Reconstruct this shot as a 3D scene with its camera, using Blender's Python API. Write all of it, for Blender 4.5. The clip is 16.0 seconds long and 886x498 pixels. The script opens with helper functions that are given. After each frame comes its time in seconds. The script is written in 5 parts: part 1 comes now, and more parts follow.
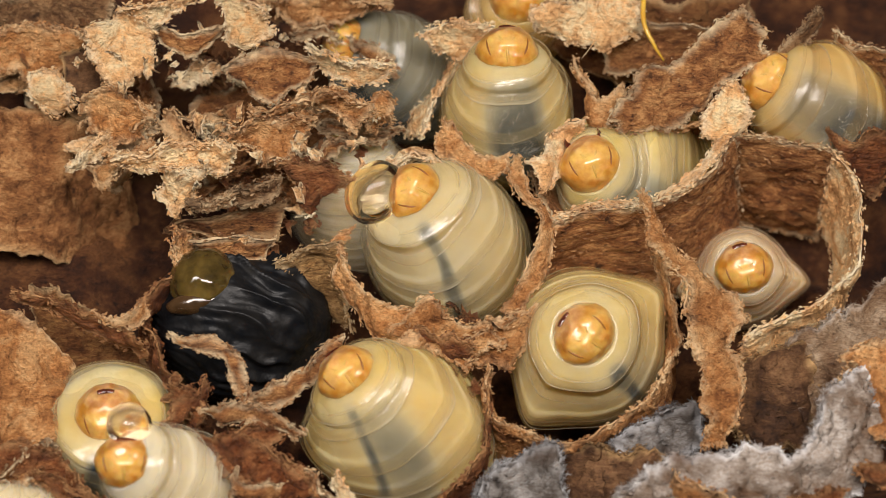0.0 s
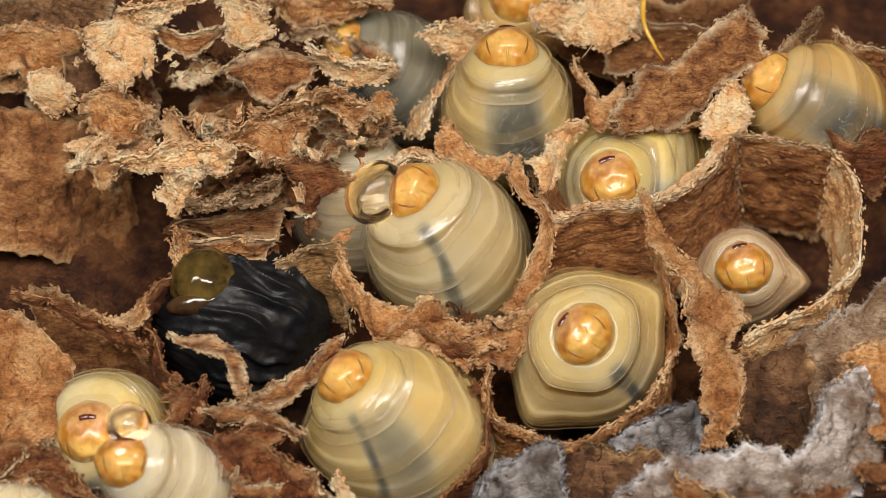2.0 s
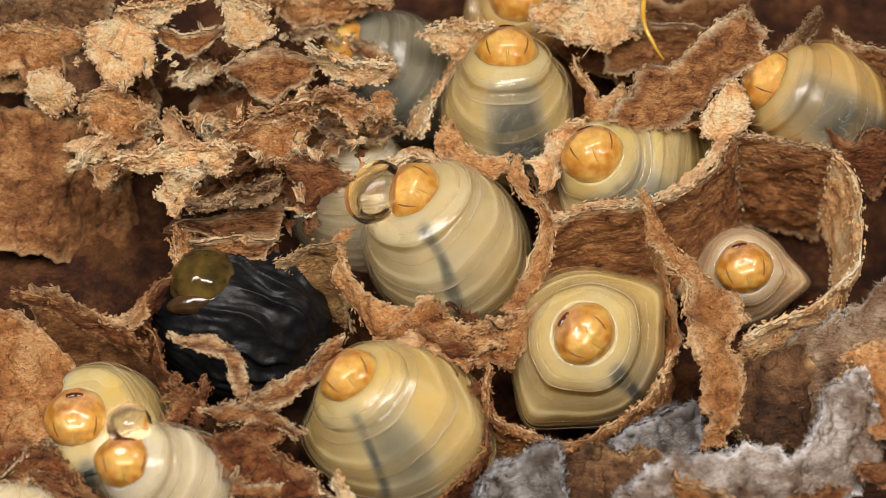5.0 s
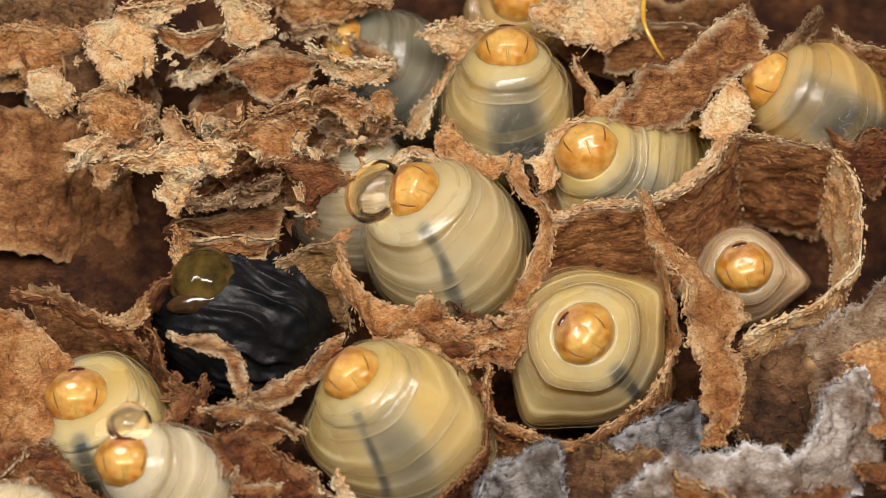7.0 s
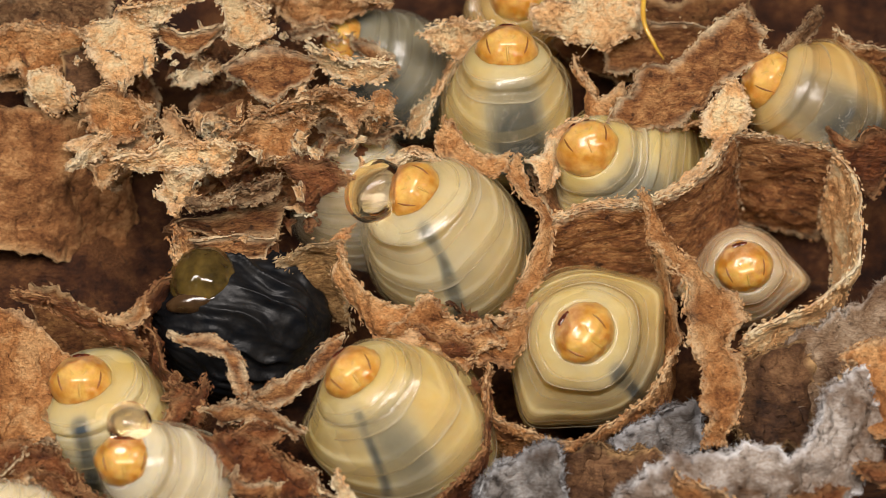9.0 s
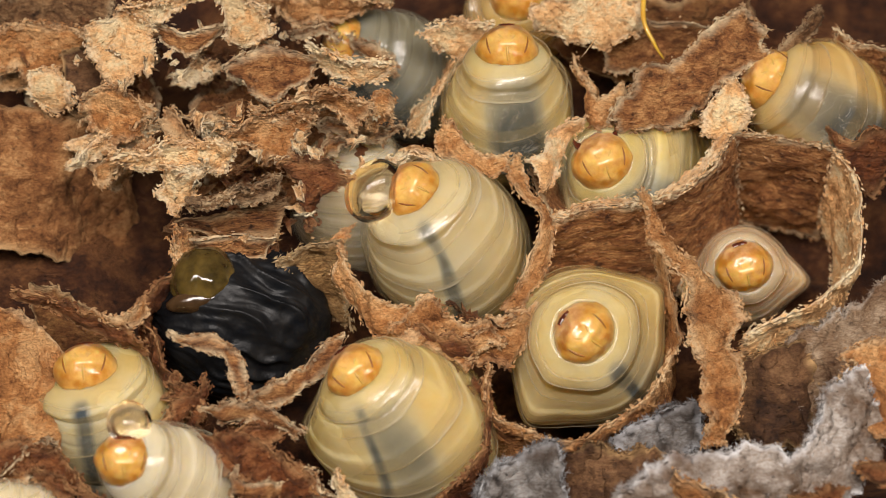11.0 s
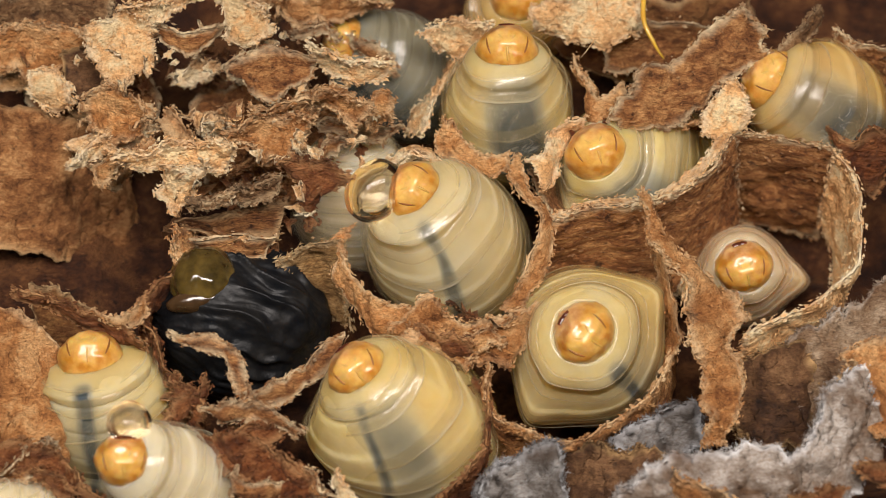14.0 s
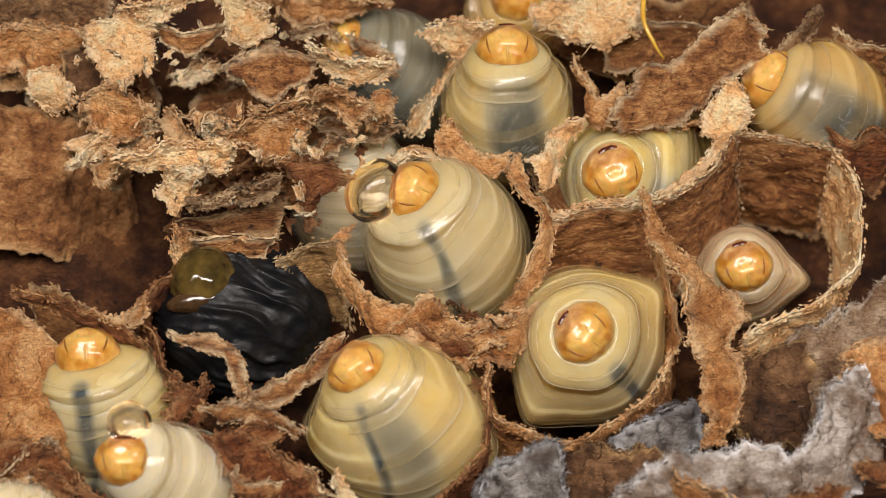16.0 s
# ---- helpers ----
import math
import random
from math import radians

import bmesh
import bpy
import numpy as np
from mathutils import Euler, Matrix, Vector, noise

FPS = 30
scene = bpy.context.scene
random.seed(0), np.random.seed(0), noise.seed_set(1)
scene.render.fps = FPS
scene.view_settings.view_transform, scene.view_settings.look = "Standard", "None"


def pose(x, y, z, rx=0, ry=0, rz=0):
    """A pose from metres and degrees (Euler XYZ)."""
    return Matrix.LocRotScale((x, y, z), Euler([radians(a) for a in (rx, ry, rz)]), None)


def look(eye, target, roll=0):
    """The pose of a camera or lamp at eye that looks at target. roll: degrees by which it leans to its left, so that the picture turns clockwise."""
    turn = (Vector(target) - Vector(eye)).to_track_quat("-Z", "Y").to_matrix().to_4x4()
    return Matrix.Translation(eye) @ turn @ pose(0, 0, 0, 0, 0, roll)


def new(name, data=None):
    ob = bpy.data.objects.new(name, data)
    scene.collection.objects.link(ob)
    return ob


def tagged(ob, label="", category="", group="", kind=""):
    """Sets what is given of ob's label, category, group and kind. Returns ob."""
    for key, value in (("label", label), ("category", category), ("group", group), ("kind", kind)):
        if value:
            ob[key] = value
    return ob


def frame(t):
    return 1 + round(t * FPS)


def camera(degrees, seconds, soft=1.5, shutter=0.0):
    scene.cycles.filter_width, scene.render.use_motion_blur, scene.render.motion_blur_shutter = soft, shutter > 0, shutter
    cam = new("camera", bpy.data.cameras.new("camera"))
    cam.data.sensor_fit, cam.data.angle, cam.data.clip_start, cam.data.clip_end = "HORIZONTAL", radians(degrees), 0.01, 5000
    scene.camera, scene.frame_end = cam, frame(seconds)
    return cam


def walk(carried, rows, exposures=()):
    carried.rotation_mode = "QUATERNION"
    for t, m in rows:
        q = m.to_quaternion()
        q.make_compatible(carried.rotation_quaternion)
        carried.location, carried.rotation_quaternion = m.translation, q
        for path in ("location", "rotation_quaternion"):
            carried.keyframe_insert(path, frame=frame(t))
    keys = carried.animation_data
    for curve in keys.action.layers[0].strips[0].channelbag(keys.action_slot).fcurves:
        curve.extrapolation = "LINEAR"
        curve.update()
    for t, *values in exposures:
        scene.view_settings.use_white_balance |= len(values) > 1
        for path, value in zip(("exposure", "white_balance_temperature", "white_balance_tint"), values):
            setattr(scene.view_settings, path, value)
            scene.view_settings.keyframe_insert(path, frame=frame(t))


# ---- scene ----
# A broken hornet comb, seen close: lengths below are in millimetres and are scaled to metres when built.
MM = 0.001
ELEV = radians(62)
DIST = 130.0
UPWARD = Vector((0, math.sin(ELEV), math.cos(ELEV)))
TOWARD = Vector((0, -math.cos(ELEV), math.sin(ELEV)))

# ---- camera: on a tripod, sinking by a hair's breadth ----
cam = camera(17.15, 16.0, soft=0.7)
cam.data.dof.use_dof = True
cam.data.dof.focus_distance = 0.1295
cam.data.dof.aperture_fstop = 60
EYE = TOWARD * DIST * MM
walk(cam, [(t, look(EYE, UPWARD * s * MM)) for t, s in ((0, 0.037), (4, 0.03), (7.5, 0.0), (12, -0.035), (16, -0.037))])

# ---- light: one softbox over the comb and the dim room round it ----
world = bpy.data.worlds.new("room")
scene.world = world
world.use_nodes = True
world.node_tree.nodes["Background"].inputs["Color"].default_value = (1.0, 0.93, 0.84, 1)
world.node_tree.nodes["Background"].inputs["Strength"].default_value = 0.03


def softbox(name, eye, target, wide, high, watts):
    lamp = bpy.data.lights.new(name, "AREA")
    lamp.shape, lamp.size, lamp.size_y, lamp.energy = "RECTANGLE", wide * MM, high * MM, watts
    lamp.color = (1.0, 0.905, 0.84)
    ob = new(name, lamp)
    ob.matrix_world = look(Vector(eye) * MM, Vector(target) * MM)
    return ob


softbox("softbox", (4, -32, 145), (0, 0, 0), 150, 44, 0.39)
scene.view_settings.exposure = 0.0


# ---- materials ----
def material(name):
    m = bpy.data.materials.new(name)
    m.use_nodes = True
    return m, m.node_tree.nodes, m.node_tree.links, m.node_tree.nodes["Principled BSDF"]


def add(nodes, kind, **values):
    n = nodes.new(kind)
    for key, value in values.items():
        n.inputs[key].default_value = value
    return n


def coords(nodes, links, stretch=(1, 1, 1)):
    c = nodes.new("ShaderNodeTexCoord")
    m = nodes.new("ShaderNodeMapping")
    m.inputs["Scale"].default_value = [s / MM for s in stretch]
    links.new(c.outputs["Object"], m.inputs["Vector"])
    return m.outputs["Vector"]


def noise_of(nodes, links, where, scale, detail=5, rough=0.6, warp=0.0):
    n = add(nodes, "ShaderNodeTexNoise", Scale=scale, Detail=detail, Roughness=rough, Distortion=warp)
    links.new(where, n.inputs["Vector"])
    return n.outputs["Fac"]


def ramp(nodes, links, value, stops):
    r = nodes.new("ShaderNodeValToRGB")
    while len(r.color_ramp.elements) < len(stops):
        r.color_ramp.elements.new(0.5)
    for e, (p, c) in zip(r.color_ramp.elements, stops):
        e.position, e.color = p, (*c, 1)
    links.new(value, r.inputs["Fac"])
    return r.outputs["Color"]


def mix(nodes, links, fac, a, b, blend="MIX"):
    m = nodes.new("ShaderNodeMix")
    m.data_type, m.blend_type = "RGBA", blend
    for slot, value in ((0, fac), (6, a), (7, b)):
        if isinstance(value, (int, float)):
            m.inputs[slot].default_value = value
        elif isinstance(value, tuple):
            m.inputs[slot].default_value = (*value, 1)
        else:
            links.new(value, m.inputs[slot])
    return m.outputs[2]


def attribute(nodes, name):
    a = nodes.new("ShaderNodeAttribute")
    a.attribute_name = name
    return a.outputs["Fac"]


def bump(nodes, links, shader, height, strength, distance):
    b = add(nodes, "ShaderNodeBump", Strength=strength, Distance=distance * MM)
    links.new(height, b.inputs["Height"])
    links.new(b.outputs["Normal"], shader.inputs["Normal"])


def paper(name, dark, middle, pale, fray, rough=0.85, layers=0.5, grain=1.0, depth=0.34, stretch=1.0, dirt=1.0):
    """Wood-pulp paper: laid in bands, crumbly, with fibres, pits, specks and pale frayed edges."""
    m, nodes, links, s = material(name)
    where = coords(nodes, links)
    along = coords(nodes, links, (1 - 0.3 * stretch, 1 + 0.3 * stretch, 1 + 0.9 * stretch))
    cloud = noise_of(nodes, links, where, 0.45, 4, 0.6)
    bands = noise_of(nodes, links, along, 1.3, 6, 0.7, 0.6)
    fibre = noise_of(nodes, links, along, 4.0, 6, 0.75, 1.2)
    cells = add(nodes, "ShaderNodeTexVoronoi", Scale=5.0, Detail=2.0, Roughness=0.6)
    grains = coords(nodes, links, (1.15 - 0.77 * stretch, 1.1, 1.1 + 0.3 * stretch))
    shaken = mix(nodes, links, 0.10, grains, fibre, "LINEAR_LIGHT")
    links.new(shaken, cells.inputs["Vector"])
    crumb = cells.outputs["Distance"]
    both = mix(nodes, links, layers, cloud, bands)
    colour = ramp(nodes, links, both, ((0.37, dark), (0.48, middle), (0.58, pale)))
    streak = ramp(nodes, links, fibre, ((0.36, (0.52, 0.38, 0.27)), (0.54, (1, 1, 1))))
    colour = mix(nodes, links, 0.75 * dirt, colour, streak, "MULTIPLY")
    pits = ramp(nodes, links, crumb, ((0.3, (1, 1, 1)), (0.7, (0.55, 0.45, 0.36))))
    colour = mix(nodes, links, 0.6 * grain * dirt, colour, pits, "MULTIPLY")
    speck = noise_of(nodes, links, where, 1.9, 3, 0.5)
    spots = ramp(nodes, links, speck, ((0.28, (0.10, 0.055, 0.03)), (0.37, (1, 1, 1))))
    colour = mix(nodes, links, 0.8 * dirt, colour, spots, "MULTIPLY")
    flecks = noise_of(nodes, links, coords(nodes, links, (0.6, 1.3, 1.6)), 9.0, 3, 0.7)
    colour = mix(nodes, links, 0.45 + 0.35 * dirt, colour, ramp(nodes, links, flecks, ((0.34, (0.62, 0.52, 0.44)), (0.5, (1, 1, 1)), (0.66, (1.25, 1.22, 1.15)))), "MULTIPLY")
    info = nodes.new("ShaderNodeObjectInfo")
    tint = ramp(nodes, links, info.outputs["Random"], ((0.0, (0.82, 0.74, 0.65)), (0.5, (1.0, 0.965, 0.925)), (1.0, (1.14, 1.08, 0.99))))
    colour = mix(nodes, links, 0.8, colour, tint, "MULTIPLY")
    edge = nodes.new("ShaderNodeMath")
    edge.operation = "MULTIPLY"
    links.new(attribute(nodes, "edge"), edge.inputs[0])
    links.new(ramp(nodes, links, cloud, ((0.37, (0.2, 0.2, 0.2)), (0.6, (0.9, 0.9, 0.9)))), edge.inputs[1])
    colour = mix(nodes, links, edge.outputs[0], colour, fray)
    links.new(colour, s.inputs["Base Color"])
    s.inputs["Roughness"].default_value = rough
    s.inputs["Specular IOR Level"].default_value = 0.35
    fine = noise_of(nodes, links, along, 10.0, 3, 0.6)
    relief = mix(nodes, links, 0.38, mix(nodes, links, 0.55, bands, fibre), fine)
    relief = mix(nodes, links, 0.24 * grain, relief, crumb, "SUBTRACT")
    bump(nodes, links, s, relief, 1.0, depth)
    return m


def skin(name, pale, gold, gut, wet=0.3, coat=0.25):
    """Larva skin: milky and see-through, with the dark gut showing through it."""
    m, nodes, links, s = material(name)
    where = coords(nodes, links)
    cloud = noise_of(nodes, links, where, 0.35, 3, 0.5)
    fat = noise_of(nodes, links, where, 2.2, 4, 0.6)
    colour = ramp(nodes, links, cloud, ((0.30, gold), (0.66, pale)))
    colour = mix(nodes, links, attribute(nodes, "tail"), colour, gold)
    colour = mix(nodes, links, 0.2, colour, ramp(nodes, links, fat, ((0.3, (0.55, 0.48, 0.3)), (0.7, (1, 1, 1)))), "MULTIPLY")
    inside = attribute(nodes, "gut")
    haze = tuple(0.45 * p + h for p, h in zip(pale, (0.15, 0.16, 0.14)))
    colour = mix(nodes, links, ramp(nodes, links, inside, ((0.0, (0, 0, 0)), (0.4, (0.9, 0.9, 0.9)))), colour, haze)
    colour = mix(nodes, links, ramp(nodes, links, inside, ((0.25, (0, 0, 0)), (0.75, (1, 1, 1)))), colour, gut)
    vein = noise_of(nodes, links, where, 0.7, 3, 0.55, 1.2)
    thread = ramp(nodes, links, vein, ((0.49, (0, 0, 0)), (0.5, (1, 1, 1)), (0.51, (0, 0, 0))))
    lines = nodes.new("ShaderNodeMath")
    lines.operation = "MULTIPLY"
    links.new(thread, lines.inputs[0])
    links.new(attribute(nodes, "vein"), lines.inputs[1])
    colour = mix(nodes, links, lines.outputs[0], colour, (0.86, 0.86, 0.8))
    links.new(colour, s.inputs["Base Color"])
    s.inputs["Roughness"].default_value = wet
    s.inputs["IOR"].default_value = 1.38
    s.inputs["Subsurface Weight"].default_value = 1.0
    s.inputs["Transmission Weight"].default_value = 0.06
    s.inputs["Subsurface Radius"].default_value = (1.0, 0.9, 0.6)
    s.inputs["Subsurface Scale"].default_value = 1.7 * MM
    s.inputs["Specular IOR Level"].default_value = 0.3
    s.inputs["Coat Weight"].default_value = coat
    s.inputs["Coat Roughness"].default_value = 0.16
    fine = noise_of(nodes, links, where, 1.1, 4, 0.55)
    folds = noise_of(nodes, links, coords(nodes, links, (0.3, 0.3, 1.5)), 1.3, 3, 0.55, 0.5)
    bump(nodes, links, s, mix(nodes, links, 0.3, fine, folds), 0.5, 0.25)
    return m


def veil(name, pale, gold, cover=0.17):
    """The thin see-through skin of a larva, palest along the lips of its folds."""
    m, nodes, links, s = material(name)
    where = coords(nodes, links)
    cloud = noise_of(nodes, links, where, 0.4, 3, 0.5)
    colour = ramp(nodes, links, cloud, ((0.30, gold), (0.66, pale)))
    colour = mix(nodes, links, attribute(nodes, "tail"), colour, gold)
    colour = mix(nodes, links, attribute(nodes, "rim"), colour, (0.88, 0.84, 0.68))
    links.new(colour, s.inputs["Base Color"])
    s.inputs["Roughness"].default_value = 0.4
    s.inputs["Specular IOR Level"].default_value = 0.5
    fine = noise_of(nodes, links, where, 1.3, 4, 0.55)
    folds = noise_of(nodes, links, coords(nodes, links, (0.35, 0.35, 1.6)), 1.4, 3, 0.55, 0.6)
    bump(nodes, links, s, mix(nodes, links, 0.22, fine, folds), 0.45, 0.22)
    glow = nodes.new("ShaderNodeBsdfTranslucent")
    links.new(colour, glow.inputs["Color"])
    both = add(nodes, "ShaderNodeMixShader", Fac=0.45)
    links.new(s.outputs[0], both.inputs[1])
    links.new(glow.outputs[0], both.inputs[2])
    thin = ramp(nodes, links, noise_of(nodes, links, where, 0.7, 3, 0.5), ((0.3, (cover - 0.07,) * 3), (0.7, (cover + 0.07,) * 3)))
    cover_of = mix(nodes, links, attribute(nodes, "rim"), thin, (0.74, 0.74, 0.74))
    clear = nodes.new("ShaderNodeBsdfTransparent")
    out = nodes.new("ShaderNodeMixShader")
    links.new(cover_of, out.inputs[0])
    links.new(clear.outputs[0], out.inputs[1])
    links.new(both.outputs[0], out.inputs[2])
    wet = add(nodes, "ShaderNodeBsdfGlossy", Roughness=0.17)
    relief = next(n for n in nodes if n.bl_idname == "ShaderNodeBump")
    links.new(relief.outputs["Normal"], wet.inputs["Normal"])
    coated = add(nodes, "ShaderNodeMixShader", Fac=0.04)
    links.new(out.outputs[0], coated.inputs[1])
    links.new(wet.outputs[0], coated.inputs[2])
    links.new(coated.outputs[0], nodes["Material Output"].inputs["Surface"])
    return m


def shiny(name, a, b, rough=0.2, under=0.3, scale=0.8, coat=0.6):
    m, nodes, links, s = material(name)
    where = coords(nodes, links)
    cloud = noise_of(nodes, links, where, scale, 4, 0.55)
    colour = ramp(nodes, links, cloud, ((0.35, a), (0.65, b)))
    colour = mix(nodes, links, attribute(nodes, "mouth"), colour, ramp(nodes, links, noise_of(nodes, links, where, 2.5, 3, 0.5), ((0.35, (0.44, 0.19, 0.06)), (0.65, (0.68, 0.42, 0.20)))))
    links.new(colour, s.inputs["Base Color"])
    s.inputs["Roughness"].default_value = rough
    s.inputs["Subsurface Weight"].default_value = under
    s.inputs["Subsurface Radius"].default_value = (1.0, 0.5, 0.15)
    s.inputs["Subsurface Scale"].default_value = 0.5 * MM
    s.inputs["Coat Weight"].default_value = coat
    s.inputs["Coat Roughness"].default_value = 0.08
    fine = noise_of(nodes, links, where, 1.4, 2, 0.4)
    bump(nodes, links, s, fine, 0.32, 0.2)
    return m


TAN_PAPER = paper("tan_paper", (0.247, 0.0919, 0.0254), (0.62, 0.30, 0.105), (0.86, 0.535, 0.25), (0.9, 0.66, 0.38), stretch=0.35, dirt=0.55, depth=0.38)
BROWN_PAPER = paper("brown_paper", (0.15, 0.059, 0.021), (0.44, 0.207, 0.076), (0.72, 0.42, 0.18), (0.95, 0.78, 0.49), layers=0.75)
# Brown paper toned down: puts shade into the colour of recessed sheets.
SHADE_TONED_PAPER = paper("dark_paper", (0.075, 0.0266, 0.00856), (0.235, 0.102, 0.0332), (0.4, 0.215, 0.0803), (0.62, 0.42, 0.214))
RED_PAPER = paper("red_paper", (0.084, 0.0236, 0.00693), (0.264, 0.0919, 0.0278), (0.456, 0.212, 0.0867), (0.552, 0.306, 0.133), 0.55)
PALE_PAPER = paper("pale_paper", (0.52, 0.25, 0.09), (0.95, 0.60, 0.285), (0.95, 0.80, 0.50), (0.95, 0.81, 0.56), stretch=0.15, dirt=0.25, depth=0.33)
GREY_PAPER = paper("grey_paper", (0.085, 0.0461, 0.0225), (0.29, 0.169, 0.0824), (0.49, 0.328, 0.177), (0.6, 0.441, 0.257), stretch=0.4)
GREEN_PAPER = paper("green_paper", (0.24, 0.136, 0.0462), (0.552, 0.36, 0.15), (0.768, 0.554, 0.278), (0.888, 0.696, 0.416))
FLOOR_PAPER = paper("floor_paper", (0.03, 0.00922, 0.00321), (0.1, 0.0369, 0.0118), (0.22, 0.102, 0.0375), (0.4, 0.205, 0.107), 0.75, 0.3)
ENVELOPE = paper("envelope_paper", (0.126, 0.0483, 0.014), (0.336, 0.152, 0.054), (0.552, 0.31, 0.132), (0.624, 0.391, 0.184), 0.8, 0.55, 0.1)
CELL_FELT = paper("dark_felt", (0.035, 0.0154, 0.00749), (0.115, 0.0564, 0.0235), (0.25, 0.143, 0.0696), (0.62, 0.39, 0.17), 0.7, 0.3, 0.5, 0.2)
FELT = paper("brown_felt", (0.14, 0.072, 0.034), (0.31, 0.225, 0.148), (0.48, 0.40, 0.305), (0.55, 0.49, 0.42), 0.7, 0.3, 0.5, 0.2)
SILK = paper("grey_silk", (0.05, 0.03, 0.018), (0.085, 0.078, 0.074), (0.24, 0.245, 0.255), (0.5, 0.51, 0.53), 0.42, 0.3, 0.15, 0.12)
PALE_SILK = paper("pale_silk", (0.15, 0.09, 0.05), (0.27, 0.237, 0.21), (0.52, 0.515, 0.515), (0.75, 0.755, 0.765), 0.42, 0.3, 0.15, 0.12)
CREAM = skin("cream_flesh", (0.71, 0.62, 0.39), (0.69, 0.54, 0.25), (0.13, 0.135, 0.11), 0.5, 0), veil("cream_skin", (0.80, 0.715, 0.49), (0.78, 0.62, 0.31))
STRAW = skin("straw_flesh", (0.74, 0.62, 0.335), (0.72, 0.515, 0.16), (0.055, 0.072, 0.08), 0.5, 0), veil("straw_skin", (0.81, 0.71, 0.45), (0.79, 0.59, 0.22))
GOLD = skin("golden_flesh", (0.74, 0.56, 0.26), (0.69, 0.42, 0.10), (0.06, 0.078, 0.088), 0.5, 0), veil("golden_skin", (0.81, 0.65, 0.37), (0.74, 0.48, 0.15))
WHITE = skin("white_flesh", (0.78, 0.71, 0.52), (0.72, 0.61, 0.39), (0.14, 0.14, 0.12), 0.5, 0), veil("white_skin", (0.86, 0.8, 0.64), (0.8, 0.7, 0.49))
PINK = skin("rosy_flesh", (0.86, 0.67, 0.43), (0.86, 0.64, 0.36), (0.3, 0.25, 0.2), 0.5, 0), veil("rosy_skin", (0.9, 0.75, 0.53), (0.9, 0.7, 0.42))
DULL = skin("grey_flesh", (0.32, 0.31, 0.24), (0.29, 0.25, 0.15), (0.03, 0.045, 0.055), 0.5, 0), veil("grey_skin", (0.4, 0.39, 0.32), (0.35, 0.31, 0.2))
AMBER = shiny("amber_head", (0.50, 0.215, 0.026), (0.78, 0.50, 0.15), 0.28, 0.7, 1.2, coat=0.45)
STRIPE = shiny("dark_stripe", (0.17, 0.055, 0.008), (0.28, 0.10, 0.014), 0.45, 0, coat=0.0)
SUTURE = shiny("pale_suture", (0.55, 0.29, 0.055), (0.68, 0.41, 0.11), 0.5, 0.3, coat=0.0)
FANG = shiny("dark_jaw", (0.05, 0.012, 0.006), (0.16, 0.03, 0.012), 0.2, 0)
OLIVE = shiny("olive_head", (0.03, 0.02, 0.006), (0.13, 0.085, 0.02), 0.12, 0.2)
POUCH = shiny("brown_pouch", (0.03, 0.016, 0.006), (0.075, 0.04, 0.017), 0.15, 0.0)
YOLK = shiny("yellow_fibre", (0.55, 0.30, 0.03), (0.70, 0.42, 0.06), 0.4, 0.3)


def black_skin():
    m, nodes, links, s = material("black_skin")
    where = coords(nodes, links)
    cloud = noise_of(nodes, links, where, 0.9, 5, 0.6)
    links.new(ramp(nodes, links, cloud, ((0.35, (0.004, 0.005, 0.007)), (0.7, (0.014, 0.013, 0.012)))), s.inputs["Base Color"])
    wet = ramp(nodes, links, noise_of(nodes, links, where, 1.7, 4, 0.6), ((0.35, (0.38, 0.38, 0.38)), (0.7, (0.6, 0.6, 0.6))))
    links.new(wet, s.inputs["Roughness"])
    s.inputs["Specular IOR Level"].default_value = 0.26
    bump(nodes, links, s, noise_of(nodes, links, where, 1.1, 4, 0.5), 0.5, 0.25)
    return m


def water():
    m, nodes, links, s = material("clear_liquid")
    s.inputs["Base Color"].default_value = (0.95, 0.84, 0.66, 1)
    s.inputs["Roughness"].default_value = 0.01
    s.inputs["IOR"].default_value = 1.42
    s.inputs["Transmission Weight"].default_value = 1.0
    return m


BLACK = black_skin()
WATER = water()


# ---- building ----
def value_noise(p, scale, seed=0):
    """Smooth noise in -1..1 at many points at once."""
    q = np.asarray(p, float) * scale + seed * 17.31
    i = np.floor(q).astype(np.int64)
    f = q - i
    f = f * f * (3 - 2 * f)
    out = 0
    for corner in range(8):
        o = np.array([corner & 1, corner >> 1 & 1, corner >> 2 & 1])
        c = i + o
        h = (c[..., 0] * 374761393 + c[..., 1] * 668265263 + c[..., 2] * 1440662683 + seed * 9176) & 0x7FFFFFFF
        h = (h ^ (h >> 13)) * 1274126177 & 0x7FFFFFFF
        h = (h ^ (h >> 16)) & 0xFFFF
        w = np.prod(np.where(o, f, 1 - f), axis=-1)
        out = out + w * (h / 32767.5 - 1)
    return out


def rough_noise(p, scale, seed=0, octaves=4):
    return sum(value_noise(p, scale * 2 ** k, seed + k) / 1.8 ** k for k in range(octaves))


def mesh_of(name, verts, faces, mat, smooth=True, **values):
    me = bpy.data.meshes.new(name)
    me.from_pydata((np.asarray(verts, float) * MM).tolist(), [], faces)
    for key, value in values.items():
        me.attributes.new(key, "FLOAT", "POINT").data.foreach_set("value", np.asarray(value, np.float32).ravel())
    if smooth:
        me.polygons.foreach_set("use_smooth", [True] * len(me.polygons))
    me.materials.append(mat)
    me.update()
    return me


def part(name, me, parent=None, m=None, label=""):
    ob = new(name, me)
    if parent:
        ob.parent = parent
    if m:
        ob.matrix_basis = m
    return tagged(ob, label)


